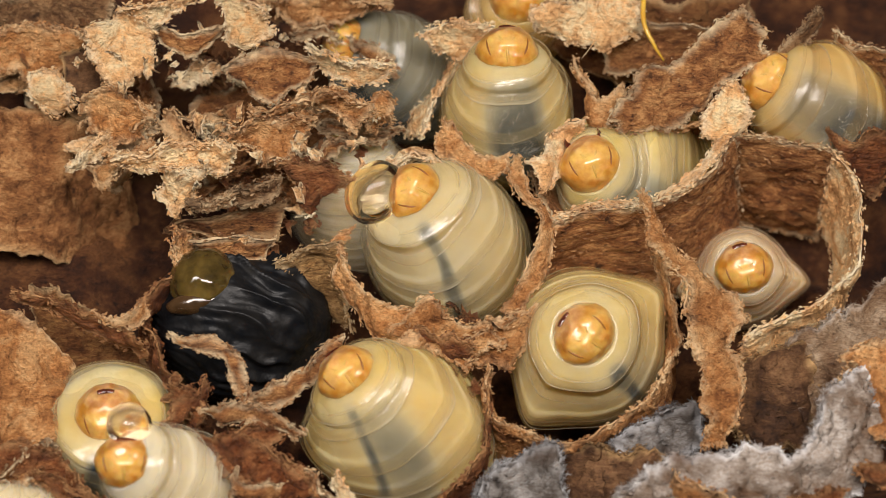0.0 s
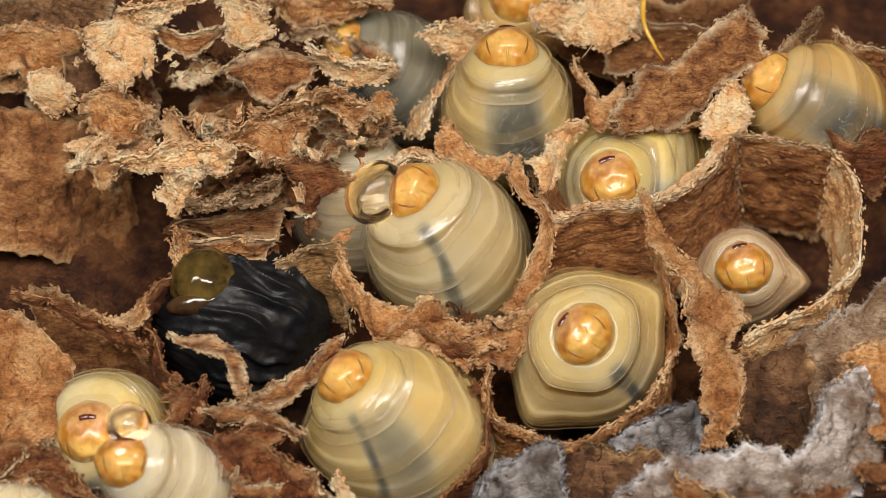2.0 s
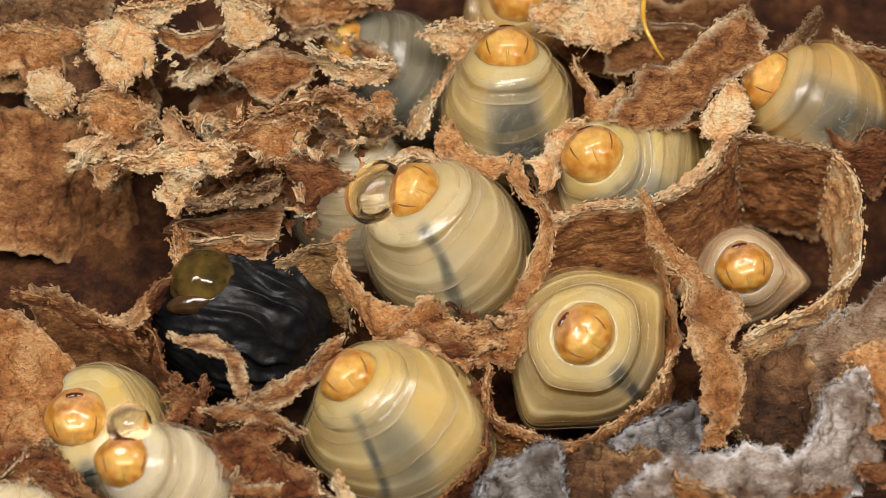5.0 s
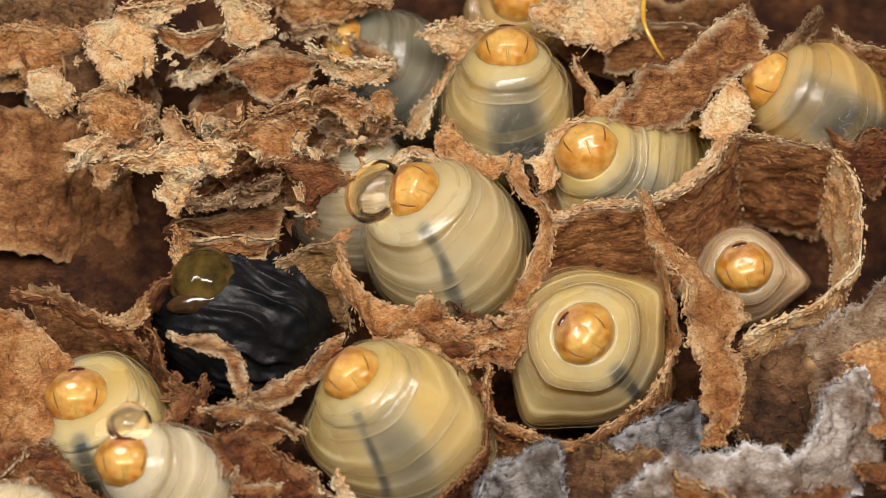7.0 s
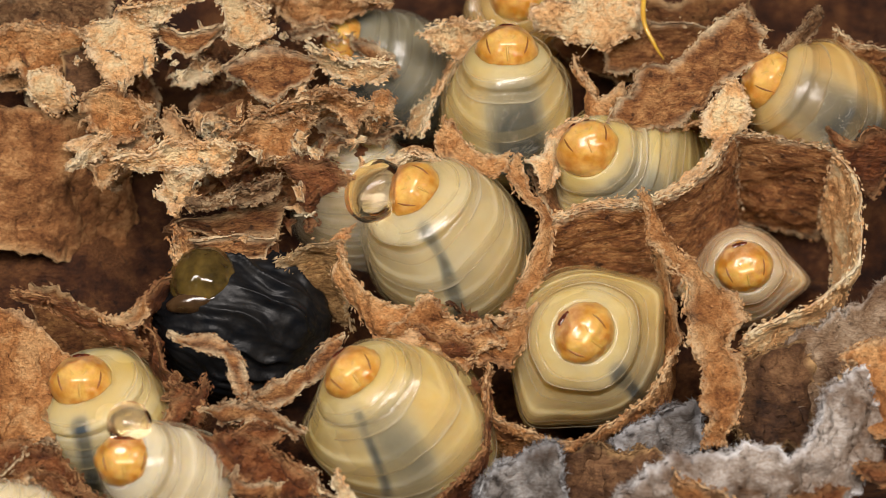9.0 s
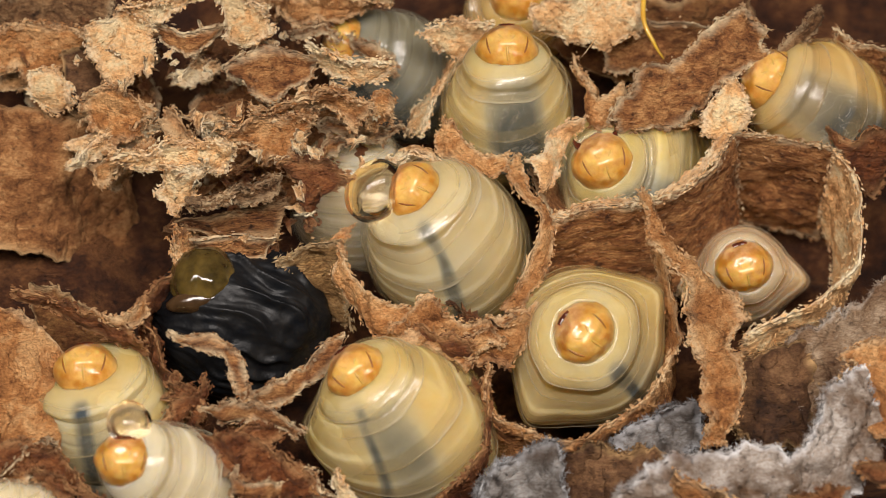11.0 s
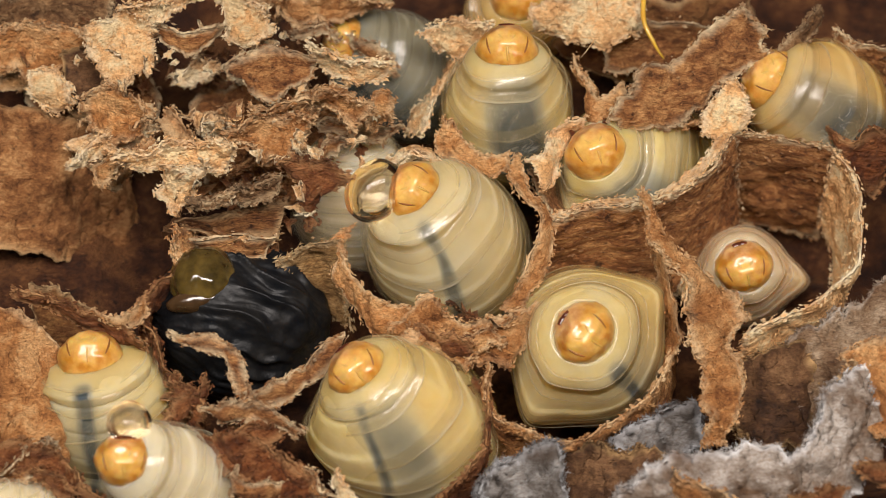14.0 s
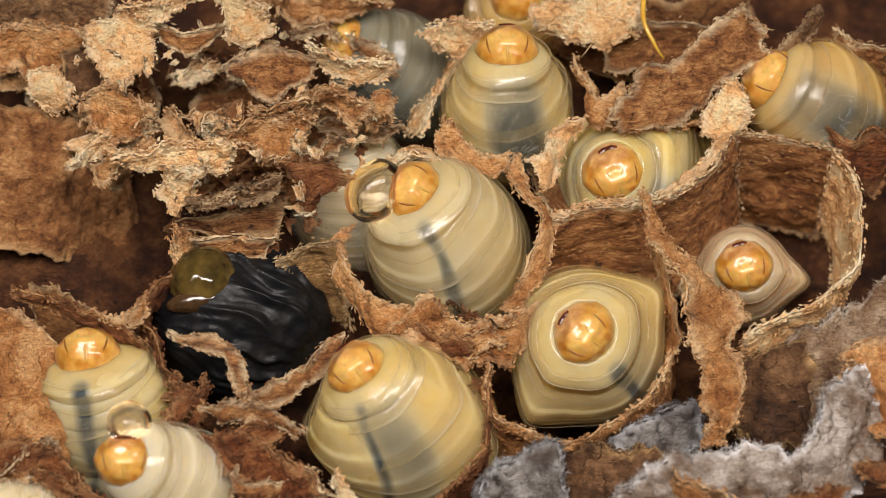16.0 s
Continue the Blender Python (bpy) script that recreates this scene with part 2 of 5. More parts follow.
def thing(name, where, label, category, group="", kind=""):
    ob = new(name)
    ob.empty_display_size = 1 * MM
    ob.location = Vector(where) * MM
    return tagged(ob, label, category, group, kind)


def spline(points, n):
    """Catmull-Rom through the points, n samples."""
    p = np.asarray(points, float)
    p = np.vstack([2 * p[0] - p[1], p, 2 * p[-1] - p[-2]])
    u = np.linspace(0, len(p) - 3 - 1e-6, n)
    i = u.astype(int)
    f = (u - i)[:, None]
    a, b, c, d = p[i], p[i + 1], p[i + 2], p[i + 3]
    return 0.5 * (2 * b + (c - a) * f + (2 * a - 5 * b + 4 * c - d) * f ** 2 + (3 * b - a - 3 * c + d) * f ** 3)


def grid_faces(n, m, start=0, wrap=False, flip=False):
    out = []
    for i in range(n - 1):
        for j in range(m if wrap else m - 1):
            k = (j + 1) % m
            q = (start + i * m + j, start + i * m + k, start + (i + 1) * m + k, start + (i + 1) * m + j)
            out.append(q[::-1] if flip else q)
    return out


def splinters(rng, points, low, high, slim, grain=None):
    """Small pointed crumbs of paper at the given points, lying along the grain if there is one: their corners and faces."""
    k = len(points)
    axis = rng.normal(0, 1, (k, 3))
    if grain is not None:
        axis = 0.42 * axis + grain / (np.linalg.norm(grain, axis=1, keepdims=True) + 1e-9)
    axis /= np.linalg.norm(axis, axis=1, keepdims=True)
    side = np.cross(axis, rng.normal(0, 1, (k, 3)))
    side /= np.linalg.norm(side, axis=1, keepdims=True)
    third = np.cross(axis, side)
    size = rng.uniform(low, high, (k, 1))
    thin = rng.uniform(slim, slim * 2.2, (k, 1))
    v = np.stack([points + axis * size, points + side * size * thin, points + third * size * thin * 0.6,
                  points - side * size * thin, points - third * size * thin * 0.6, points - axis * size * 0.8], 1).reshape(-1, 3)
    corner = ((0, 1, 2), (0, 2, 3), (0, 3, 4), (0, 4, 1), (5, 2, 1), (5, 3, 2), (5, 4, 3), (5, 1, 4))
    return v, [tuple(6 * i + c for c in t) for i in range(k) for t in corner]


def sheet_mesh(name, top, bottom, mat, thick=0.22, ragged=0.5, crumple=0.35, seed=0, belly=0.0, crumbs=1.9, fuzz=0.0):
    """A torn sheet of paper between two edges: wrinkled, with ragged rims, and of real thickness."""
    top, bottom = np.asarray(top, float), np.asarray(bottom, float)
    length = np.linalg.norm(np.diff(top, axis=0), axis=1).sum()
    width = np.linalg.norm(bottom - top[np.linspace(0, len(top) - 1, len(bottom)).round().astype(int)], axis=1).mean()
    n, m = int(min(150, max(18, length * 12))), int(min(64, max(10, width * 11)))
    a, b = spline(top, n), spline(bottom, n)
    line = np.stack([np.arange(n) * length / n, np.full(n, seed * 3.7), np.zeros(n)], 1)
    lo = ragged * 0.5 * rough_noise(line, 0.9, seed + 5, 5) / max(width, 0.5)
    hi = 1 + ragged * 0.5 * rough_noise(line, 0.9, seed + 11, 5) / max(width, 0.5)
    v = np.linspace(0, 1, m)
    w = lo[:, None] + (hi - lo)[:, None] * v[None]
    p = a[:, None] * (1 - w[..., None]) + b[:, None] * w[..., None]
    end = ragged * 0.6 * rough_noise(np.stack([v * width, v * 0 + seed, v * 0], 1), 0.9, seed + 21, 4)
    fade = np.abs(np.linspace(-1, 1, n))[:, None] ** 6 * np.sign(np.linspace(-1, 1, n))[:, None]
    direction = (a[-1] - a[0]) / (np.linalg.norm(a[-1] - a[0]) + 1e-9)
    p = p + (fade * end[None])[..., None] * direction
    nu, nv = np.gradient(p, axis=0), np.gradient(p, axis=1)
    normal = np.cross(nu, nv)
    normal /= np.linalg.norm(normal, axis=-1, keepdims=True) + 1e-9
    crease = 1 - 2 * np.abs(rough_noise(p, 0.8, seed + 51, 3))
    shift = 1.15 * crumple * rough_noise(p, 0.5, seed + 31, 4) + 0.22 * crumple * crease + 0.10 * crumple * rough_noise(p, 4.0, seed + 41, 2)
    shift = shift + belly * np.sin(np.pi * v)[None]
    p = p + normal * shift[..., None]
    nu, nv = np.gradient(p, axis=0), np.gradient(p, axis=1)
    normal = np.cross(nu, nv)
    normal /= np.linalg.norm(normal, axis=-1, keepdims=True) + 1e-9
    rim = np.minimum(v, 1 - v)[None] * width + 0 * w
    rim = np.minimum(rim, np.minimum(np.arange(n), n - 1 - np.arange(n))[:, None] * length / n)
    t = thick * ((0.75 + 0.5 * value_noise(p, 1.2, seed)) * (0.3 + 0.7 * np.clip(rim / 0.35, 0, 1)))[..., None] / 2
    verts = np.concatenate([(p + normal * t).reshape(-1, 3), (p - normal * t).reshape(-1, 3)])
    faces = grid_faces(n, m) + grid_faces(n, m, n * m, flip=True)
    ring = [i * m for i in range(n)] + [(n - 1) * m + j for j in range(1, m)] + [i * m + m - 1 for i in range(n - 2, -1, -1)] + list(range(m - 2, 0, -1))
    for k, i in enumerate(ring):
        j = ring[(k + 1) % len(ring)]
        faces.append((j, i, i + n * m, j + n * m))
    edge = np.clip(1 - rim / (0.27 + 0.2 * value_noise(p, 1.0, seed + 3)), 0, 1)
    me = mesh_of(name, verts, faces, mat, edge=np.concatenate([edge.ravel()] * 2))
    me.polygons.foreach_set("use_smooth", [k < len(faces) - len(ring) for k in range(len(faces))])
    rng = np.random.default_rng(seed + 77)
    flat, extra = p.reshape(-1, 3), []
    if crumbs:
        chosen = np.concatenate([rng.choice(np.array(ring), int(crumbs * 20 * (length + width))), rng.integers(0, n * m, int(crumbs * 12 * length * width))])
        off = normal.reshape(-1, 3)[chosen] * rng.uniform(-0.58, 0.58, (len(chosen), 1)) * thick
        v, f = splinters(rng, flat[chosen] + off + rng.normal(0, 0.03, (len(chosen), 3)), 0.05, 0.2, 0.26, nu.reshape(-1, 3)[chosen])
        worn = rng.uniform(0.0, 1.0, len(chosen)) * np.clip(edge.ravel()[chosen] + 0.15, 0, 1)
        extra.append(("frayed_edge", mesh_of("frayed_edge", v, f, mat, False, edge=np.repeat(worn, 6)), "crumbly frayed fibres"))
    if fuzz:
        chosen = rng.integers(0, n * m, int(fuzz * length * width))
        v, f = splinters(rng, flat[chosen] + normal.reshape(-1, 3)[chosen] * thick * 0.5, 0.1, 0.42, 0.026)
        extra.append(("silk_fluff", mesh_of("silk_fluff", v, f, mat, edge=np.repeat(rng.uniform(0.5, 1.0, len(chosen)), 6)), "fluffy grey silk threads"))
    return me, extra


def sheet(name, top, bottom, mat, label, category="paper", group="", kind="", **shape):
    """A piece of paper as a thing of its own. bottom: the other edge, or a step down from the upper one."""
    if isinstance(bottom, (int, float)):
        bottom = [(x, y, z - bottom) for x, y, z in top]
    c = np.mean(np.asarray(top, float), axis=0)
    sheet.count += 1
    me, extra = sheet_mesh(name, np.asarray(top) - c, np.asarray(bottom) - c, mat, seed=sheet.count * 7 % 613, **shape)
    ob = part(name, me)
    ob.location = Vector(c) * MM
    for piece, data, words in extra:
        tagged(part(piece, data, ob), words, kind="stuff")
    return tagged(ob, label, category, group, kind)


sheet.count = 0


def ball_mesh(name, radii, mat, rows=14, cols=24, dent=0.0, seed=0, power=1.0, **extra):
    """A closed rounded body about its own z axis."""
    th = np.linspace(-np.pi / 2, np.pi / 2, rows)[:, None]
    ph = np.linspace(0, 2 * np.pi, cols, endpoint=False)[None]
    c = np.cos(th) ** power
    p = np.stack([radii[0] * c * np.cos(ph), radii[1] * c * np.sin(ph), radii[2] * np.sin(th) + 0 * ph], -1)
    if dent:
        p = p * (1 + dent * rough_noise(p, 0.8 / max(radii) * 2, seed, 3))[..., None]
    return mesh_of(name, p.reshape(-1, 3), grid_faces(rows, cols, wrap=True), mat, **extra)


def tube_mesh(name, points, radii, mat, sides=8, n=24, seed=0, wobble=0.0):
    p = spline(points, n)
    r = np.interp(np.linspace(0, 1, n), np.linspace(0, 1, len(radii)), radii)
    t = np.gradient(p, axis=0)
    t /= np.linalg.norm(t, axis=1, keepdims=True)
    ref = np.array([0.31, 0.2, 0.93])
    x = np.cross(t, ref)
    x /= np.linalg.norm(x, axis=1, keepdims=True)
    y = np.cross(t, x)
    a = np.linspace(0, 2 * np.pi, sides, endpoint=False)
    q = p[:, None] + r[:, None, None] * (np.cos(a)[None, :, None] * x[:, None] + np.sin(a)[None, :, None] * y[:, None])
    if wobble:
        q = q + wobble * np.stack([value_noise(q, 2.0, seed + k) for k in range(3)], -1)
    faces = grid_faces(n, sides, wrap=True) + [tuple(range(sides))[::-1], tuple(range((n - 1) * sides, n * sides))]
    return mesh_of(name, q.reshape(-1, 3), faces, mat)


def frame_of(z, y, where):
    """A pose whose z axis points along z and whose y axis leans towards y; where is in millimetres."""
    z = Vector(z).normalized()
    x = Vector(y).cross(z).normalized()
    y = z.cross(x)
    m = Matrix((x, y, z)).transposed().to_4x4()
    m.translation = Vector(where) * MM
    return m


def on_ball(r, lon, lat, lift=0.0):
    """A point over a head: lat 90 is the mouth, lon 0 the forehead."""
    lon, lat = radians(lon), radians(lat)
    k = r + lift
    return (k * math.cos(lat) * math.sin(lon), k * math.cos(lat) * math.cos(lon), k * math.sin(lat))


def head_mesh(r, mat):
    """A head capsule: broad, with low lobes on the brow and the face and a furrow down the crown."""
    rows, cols = 56, 80
    th = np.linspace(-np.pi / 2, np.pi / 2, rows)[:, None]
    ph = np.linspace(0, 2 * np.pi, cols, endpoint=False)[None]
    d = np.stack([np.cos(th) * np.cos(ph), np.cos(th) * np.sin(ph), np.sin(th) + 0 * ph], -1)
    k = np.ones((rows, cols))
    lumps = [(side * a, b, h, w) for side in (-1, 1) for a, b, h, w in ((15, 24, 0.07, 12), (42, 38, 0.06, 13), (22, 54, 0.05, 10), (62, 12, 0.04, 20), (34, 8, -0.02, 9), (14, 0, 0.03, 10))]
    lumps += [(0, b, -0.022, 5) for b in range(-40, 20, 6)] + [(0, 44, -0.045, 8), (0, 68, 0.07, 13), (180, 68, 0.07, 14), (180, 87, -0.05, 7), (100, 66, 0.04, 11), (-100, 66, 0.04, 11)]
    for lon, lat, h, w in lumps:
        far = np.degrees(np.arccos(np.clip(d @ np.array(on_ball(1, lon, lat)), -1, 1)))
        k = k + h * np.exp(-(far / w) ** 2)
    k = k + 0.022 * rough_noise(d, 2.6, 4, 3) + 0.026 * value_noise(d, 4.2, 8)
    p = d * k[..., None] * np.array((1.0, 0.98, 0.86)) * r
    mouth = np.degrees(np.arccos(np.clip(d @ np.array(on_ball(1, 180, 80)), -1, 1)))
    soft = np.clip((52 + 6 * value_noise(d, 3.0, 6) - mouth) / 16, 0, 1) * 0.8
    return mesh_of("head", p.reshape(-1, 3), grid_faces(rows, cols, wrap=True), mat, mouth=soft * (mat is AMBER))


def larva_head(parent, r, m, mouth=True, skin_of=AMBER):
    """The horny head: z towards the mouth, y towards the forehead."""
    head = part("head", head_mesh(r, skin_of), parent, m, "shiny amber head capsule")
    if skin_of is not AMBER:
        return head
    for side in (-1, 1):
        line = [on_ball(r, side * (30 + 5 * k), -4 + 9 * k, -0.012) for k in range(5)]
        part("eye_stripe", tube_mesh("eye_stripe", line, (0.012, 0.036, 0.045, 0.036, 0.012), STRIPE, 6, 12), head, None, "dark brown slanting eye stripe")
        arm = [on_ball(r, side * a, b, -0.07) for a, b in ((2, 20), (14, 32), (26, 42))]
        part("suture", tube_mesh("suture", arm, (0.04, 0.055, 0.02), SUTURE, 6, 8), head, None, "pale forehead seam")
    stem = [on_ball(r, 0, b, -0.065) for b in (-14, 4, 20)]
    part("suture", tube_mesh("suture", stem, (0.02, 0.058, 0.045), SUTURE, 6, 8), head, None, "pale forehead seam")
    if mouth:
        for side in (-1, 1):
            tooth = [(0, 0, -0.12 * r), (side * 0.02 * r, 0, 0.06 * r), (0, 0, 0.18 * r), (-side * 0.08 * r, 0, 0.32 * r)]
            jaw = tube_mesh("jaw", tooth, (0.12 * r, 0.11 * r, 0.07 * r, 0.006), FANG, 9, 14)
            part("jaw", jaw, head, jaw_pose(r, side, 0.0), "dark purple-brown pointed jaw")
    return head


def jaw_pose(r, side, opened):
    """A jaw lies over the mouth when shut and stands outwards when open."""
    where = on_ball(r, side * (125 - 23 * opened), 80 - 30 * opened, -0.16 * r * (1.2 - 0.6 * opened))
    z = Vector((-side * 0.8, -0.1, 0.12)).lerp(Vector((side * 0.55, -0.65, 0.55)), opened)
    return frame_of(z, (0, 1, 0.1), where)


def bezier(a, b, c, u):
    p = a * (1 - u) ** 2 + b * 2 * u * (1 - u) + c * u ** 2
    t = (b - a) * (2 * (1 - u)) + (c - b) * (2 * u)
    return p, t.normalized()


def hull(u, R, r, taper):
    """How thick a grub is along its length; u is 1 at the neck."""
    return np.maximum(R * np.sqrt(np.maximum(0.02, 1 - np.maximum(0.0, (u - 0.5) / taper) ** 2)), 1.1 * r)


TURNS = np.linspace(0, 2 * np.pi, 144, endpoint=False)
AWAY = np.arctan2(np.sin(TURNS - np.pi / 2), np.cos(TURNS - np.pi / 2))


class Form:
    """The shape of one grub. A ring is counted from the tail; f runs along it from 0 to 1, the angles round it are TURNS."""

    def __init__(self, R, r, taper, count, lobe, pleat):
        self.R, self.r, self.taper, self.count, self.lobe, self.pleat = R, r, taper, count, lobe, pleat
        self.du, self.tone = 1 / (count - 1), int(R * 100) % 50
        self.corners = sum(np.exp(-(np.abs(np.arctan2(np.sin(TURNS - c), np.cos(TURNS - c))) / 0.30) ** 1.6) for c in (0.15, 2.99))

    def around(self, k, scale, seed):
        return value_noise(np.stack([np.cos(TURNS) * 2, np.sin(TURNS) * 2, 0 * TURNS + 1.7 * k + self.tone], -1), scale, int(k * 5) + seed)

    def flank(self, k):
        sides = np.exp(-((np.abs(AWAY) - 1.6) / 0.4) ** 2) + 0.5 * np.exp(-((np.abs(AWAY) - 2.5) / 0.4) ** 2)
        return sides * (0.8 + 0.5 * self.around(k, 0.7, 4))

    def wave(self, k):
        """How far the lip of ring k wanders along the body."""
        return 0.40 * self.around(k, 0.3, 31) + 0.34 * self.around(k, 0.6, 5) + 0.13 * self.around(k, 1.5, 9) + 0.24 * self.flank(k) - 0.10

    def smooth(self, k, f):
        v = min((k + f) * self.du, 1.0)
        body = np.stack([1.5 * np.cos(TURNS), 1.5 * np.sin(TURNS), 0 * TURNS + 2.2 * v + self.tone], -1)
        swell = 1 + 0.05 * value_noise(body, 0.9, self.tone) + 0.012 * value_noise(body, 2.4, self.tone + 3) + self.lobe * self.corners * math.exp(-((v - 0.65) / 0.33) ** 2)
        return hull(np.full(len(TURNS), v), self.R, self.r, self.taper) * swell

    def pleated(self, k, f):
        """The skin over it: each ring stands off at its lip, swells at the flanks and slips under the next ring."""
        bag = 0.05 * self.R * self.flank(k) * math.sin(math.pi * min(max(0.15 + 0.8 * f, 0.0), 1.0)) ** 0.7
        lift = np.clip(0.03 + 0.05 * self.flank(k) + 0.03 * self.around(k, 0.7, 11), 0.015, 1) * np.interp(f, (-0.3, 0, 0.5, 1.05), (1.1, 1.0, 0.7, 0.1))
        pinch = 0.04 * np.exp(-((f - 0.45 - 0.25 * self.around(k, 0.6, 15)) / 0.08) ** 2) * np.clip(2.2 * self.around(k, 0.8, 17) - 0.2, 0, 1)
        return self.smooth(k, f) + self.pleat * (bag + lift - pinch)


class Rows:
    """Rings of points that become one mesh, gathered in the space of home."""

    def __init__(self, home):
        self.back, self.home = home.inverted(), home
        self.points, self.rads, self.ups, self.lips = [], [], [], []

    def put(self, m, rad, u, lip=0.0, drift=0.0, shift=(0.0, 0.0, 0.0), R=1.0):
        local = np.array(self.back @ m)
        rad = np.broadcast_to(np.asarray(rad, float), TURNS.shape)
        flat = np.stack([rad * np.cos(TURNS), rad * np.sin(TURNS), drift * np.clip(rad / R, 0, 1)], -1) + np.asarray(shift)
        self.points.append(flat @ local[:3, :3].T + local[:3, 3] / MM)
        self.rads.append(rad)
        self.ups.append(np.full(TURNS.shape, u))
        self.lips.append(np.broadcast_to(np.asarray(lip, float), TURNS.shape))

    def mesh(self, name, mat, **values):
        return mesh_of(name, np.array(self.points).reshape(-1, 3), grid_faces(len(self.points), len(TURNS), wrap=True), mat, **values)


def collar_step(form, neck, sunk, t):
    """The skin drawn up round the head: radius and place at t, from 0 at the last ring to 1 at the head."""
    high = max(neck[2] + sunk * form.r, 0.4 * form.r)
    rim = 1.0 * form.r * (1 + 0.04 * form.around(form.count, 0.8, 22))
    k_r = t ** 1.7 if t < 1 else 1 + 1.2 * (t - 1)
    k_z = t ** 0.85 if t < 1 else 1 - 1.4 * (t - 1)
    return form.smooth(form.count - 1, 0) * (1 - k_r) + rim * k_r, (neck[0] * k_z, neck[1] * k_z, high * k_z)


def flesh_mesh(form, spot, home, neck, first, final, mat, stripe, patch, width=0.45, spread=2.0, aside=0.0, veins=0.12, mid=0.72, sunk=0.15, inset=0.13):
    """The fat body under the skin, from its first to its final ring, with the gut that shows in it."""
    rows, du, count = Rows(home), form.du, form.count
    for f, d in ((-1.2, None), (-1.1, 0.5), (-0.5, 0.3), (-0.1, 0.1)):
        rows.put(spot((first + f) * du), 0 if d is None else form.smooth(first, f) - d - inset, (first + f) * du)
    last = final == count - 1
    for k in range(first, final + (0 if last else 1)):
        for f in (0, 0.2, 0.4, 0.6, 0.8, 1.0):
            rows.put(spot((k + f) * du), form.smooth(k, f) - inset, (k + f) * du)
    if last:
        top = spot(1.0)
        for t in (0.0, 0.1, 0.2, 0.35, 0.5, 0.65, 0.8, 0.9, 0.97, 1.05, 1.15):
            rad, shift = collar_step(form, neck, sunk, t)
            rows.put(top, rad - inset * 0.8, 1 + 0.16 * t, 0, 0, shift)
        rows.put(top, 0, 1.16, 0, 0, (neck[0] * 0.5, neck[1] * 0.5, shift[2] * 0.6))
    else:
        for f, cut in ((1.3, 0.04), (1.6, 0.3)):
            rows.put(spot(min((final + f) * du, 1.0)), form.smooth(final, 1.0) - inset - cut, (final + f) * du)
        rows.put(spot(min((final + 1.65) * du, 1.0)), 0, (final + 1.6) * du)
    p, radius, at_u = np.array(rows.points), np.array(rows.rads), np.array(rows.ups)
    placed = p @ np.array(home)[:3, :3].T + np.array(home)[:3, 3] / MM
    speck = value_noise(placed, 0.6, form.tone)
    gut, skinned = np.zeros_like(radius), np.clip((1.135 - at_u) / 0.07, 0, 1)
    if stripe:
        along = np.clip((at_u - 0.12) / 0.25, 0, 1) * skinned
        gut = stripe * along * np.exp(-np.abs((AWAY + 0.07 * speck) * radius / (width * (0.75 + 0.5 * np.clip(speck + 0.4, 0, 1)))) ** 2.2) * np.clip(0.95 + 0.5 * speck, 0.55, 1)
        gut = np.maximum(gut, 0.22 * stripe * along * np.exp(-((AWAY * radius / 2.2) ** 2)) * np.clip(0.8 + 0.7 * speck, 0.2, 1))
    if patch:
        fade = np.exp(-np.abs((at_u - mid) / 0.42) ** 4) * skinned
        blot = 0.72 + 0.28 * np.clip(0.5 + 1.3 * speck, 0, 1)
        gut = np.maximum(gut, patch * 0.95 * fade * blot * np.exp(-(np.abs((AWAY - aside) * radius / spread) ** 3)))
    gut = np.clip(gut, 0, 1)
    return rows.mesh("body", mat, gut=gut, tail=np.clip((0.95 - at_u) * 1.3, 0, 0.85), vein=gut * veins)


def lip_rows(shine):
    """Along the lip: where, how far below the skin, how pale."""
    return ((-0.27, 0.045, 0.6 * shine), (-0.3, 0.02, shine), (-0.295, 0.0, shine), (-0.27, 0.0, 0.7 * shine), (-0.22, 0.0, 0.42 * shine))


def ring_mesh(form, spot, home, k, mat):
    """One ring of the see-through skin, whose lip hangs over the ring behind it."""
    rows, du = Rows(home), form.du
    shine = np.clip(0.25 + 0.5 * form.flank(k) + 1.1 * form.around(k, 0.6, 21), 0.0, 1)
    for f, d, lip in lip_rows(shine):
        rows.put(spot((k + f) * du), form.pleated(k, f) - d, (k + f) * du, lip, form.wave(k), R=form.R)
    for f in (-0.12, 0.0, 0.12, 0.25, 0.38, 0.5, 0.62, 0.75, 0.88, 1.0, 1.05):
        g = min(max(f, 0), 1)
        rows.put(spot(min((k + f) * du, 1.0)), form.pleated(k, f), (k + f) * du, 0.2 * shine if f < 0 else 0, form.wave(k) * (1 - g) + form.wave(k + 1) * g, R=form.R)
    return rows.mesh("segment", mat, rim=np.array(rows.lips), tail=np.clip((0.95 - np.array(rows.ups)) * 1.3, 0, 0.85))


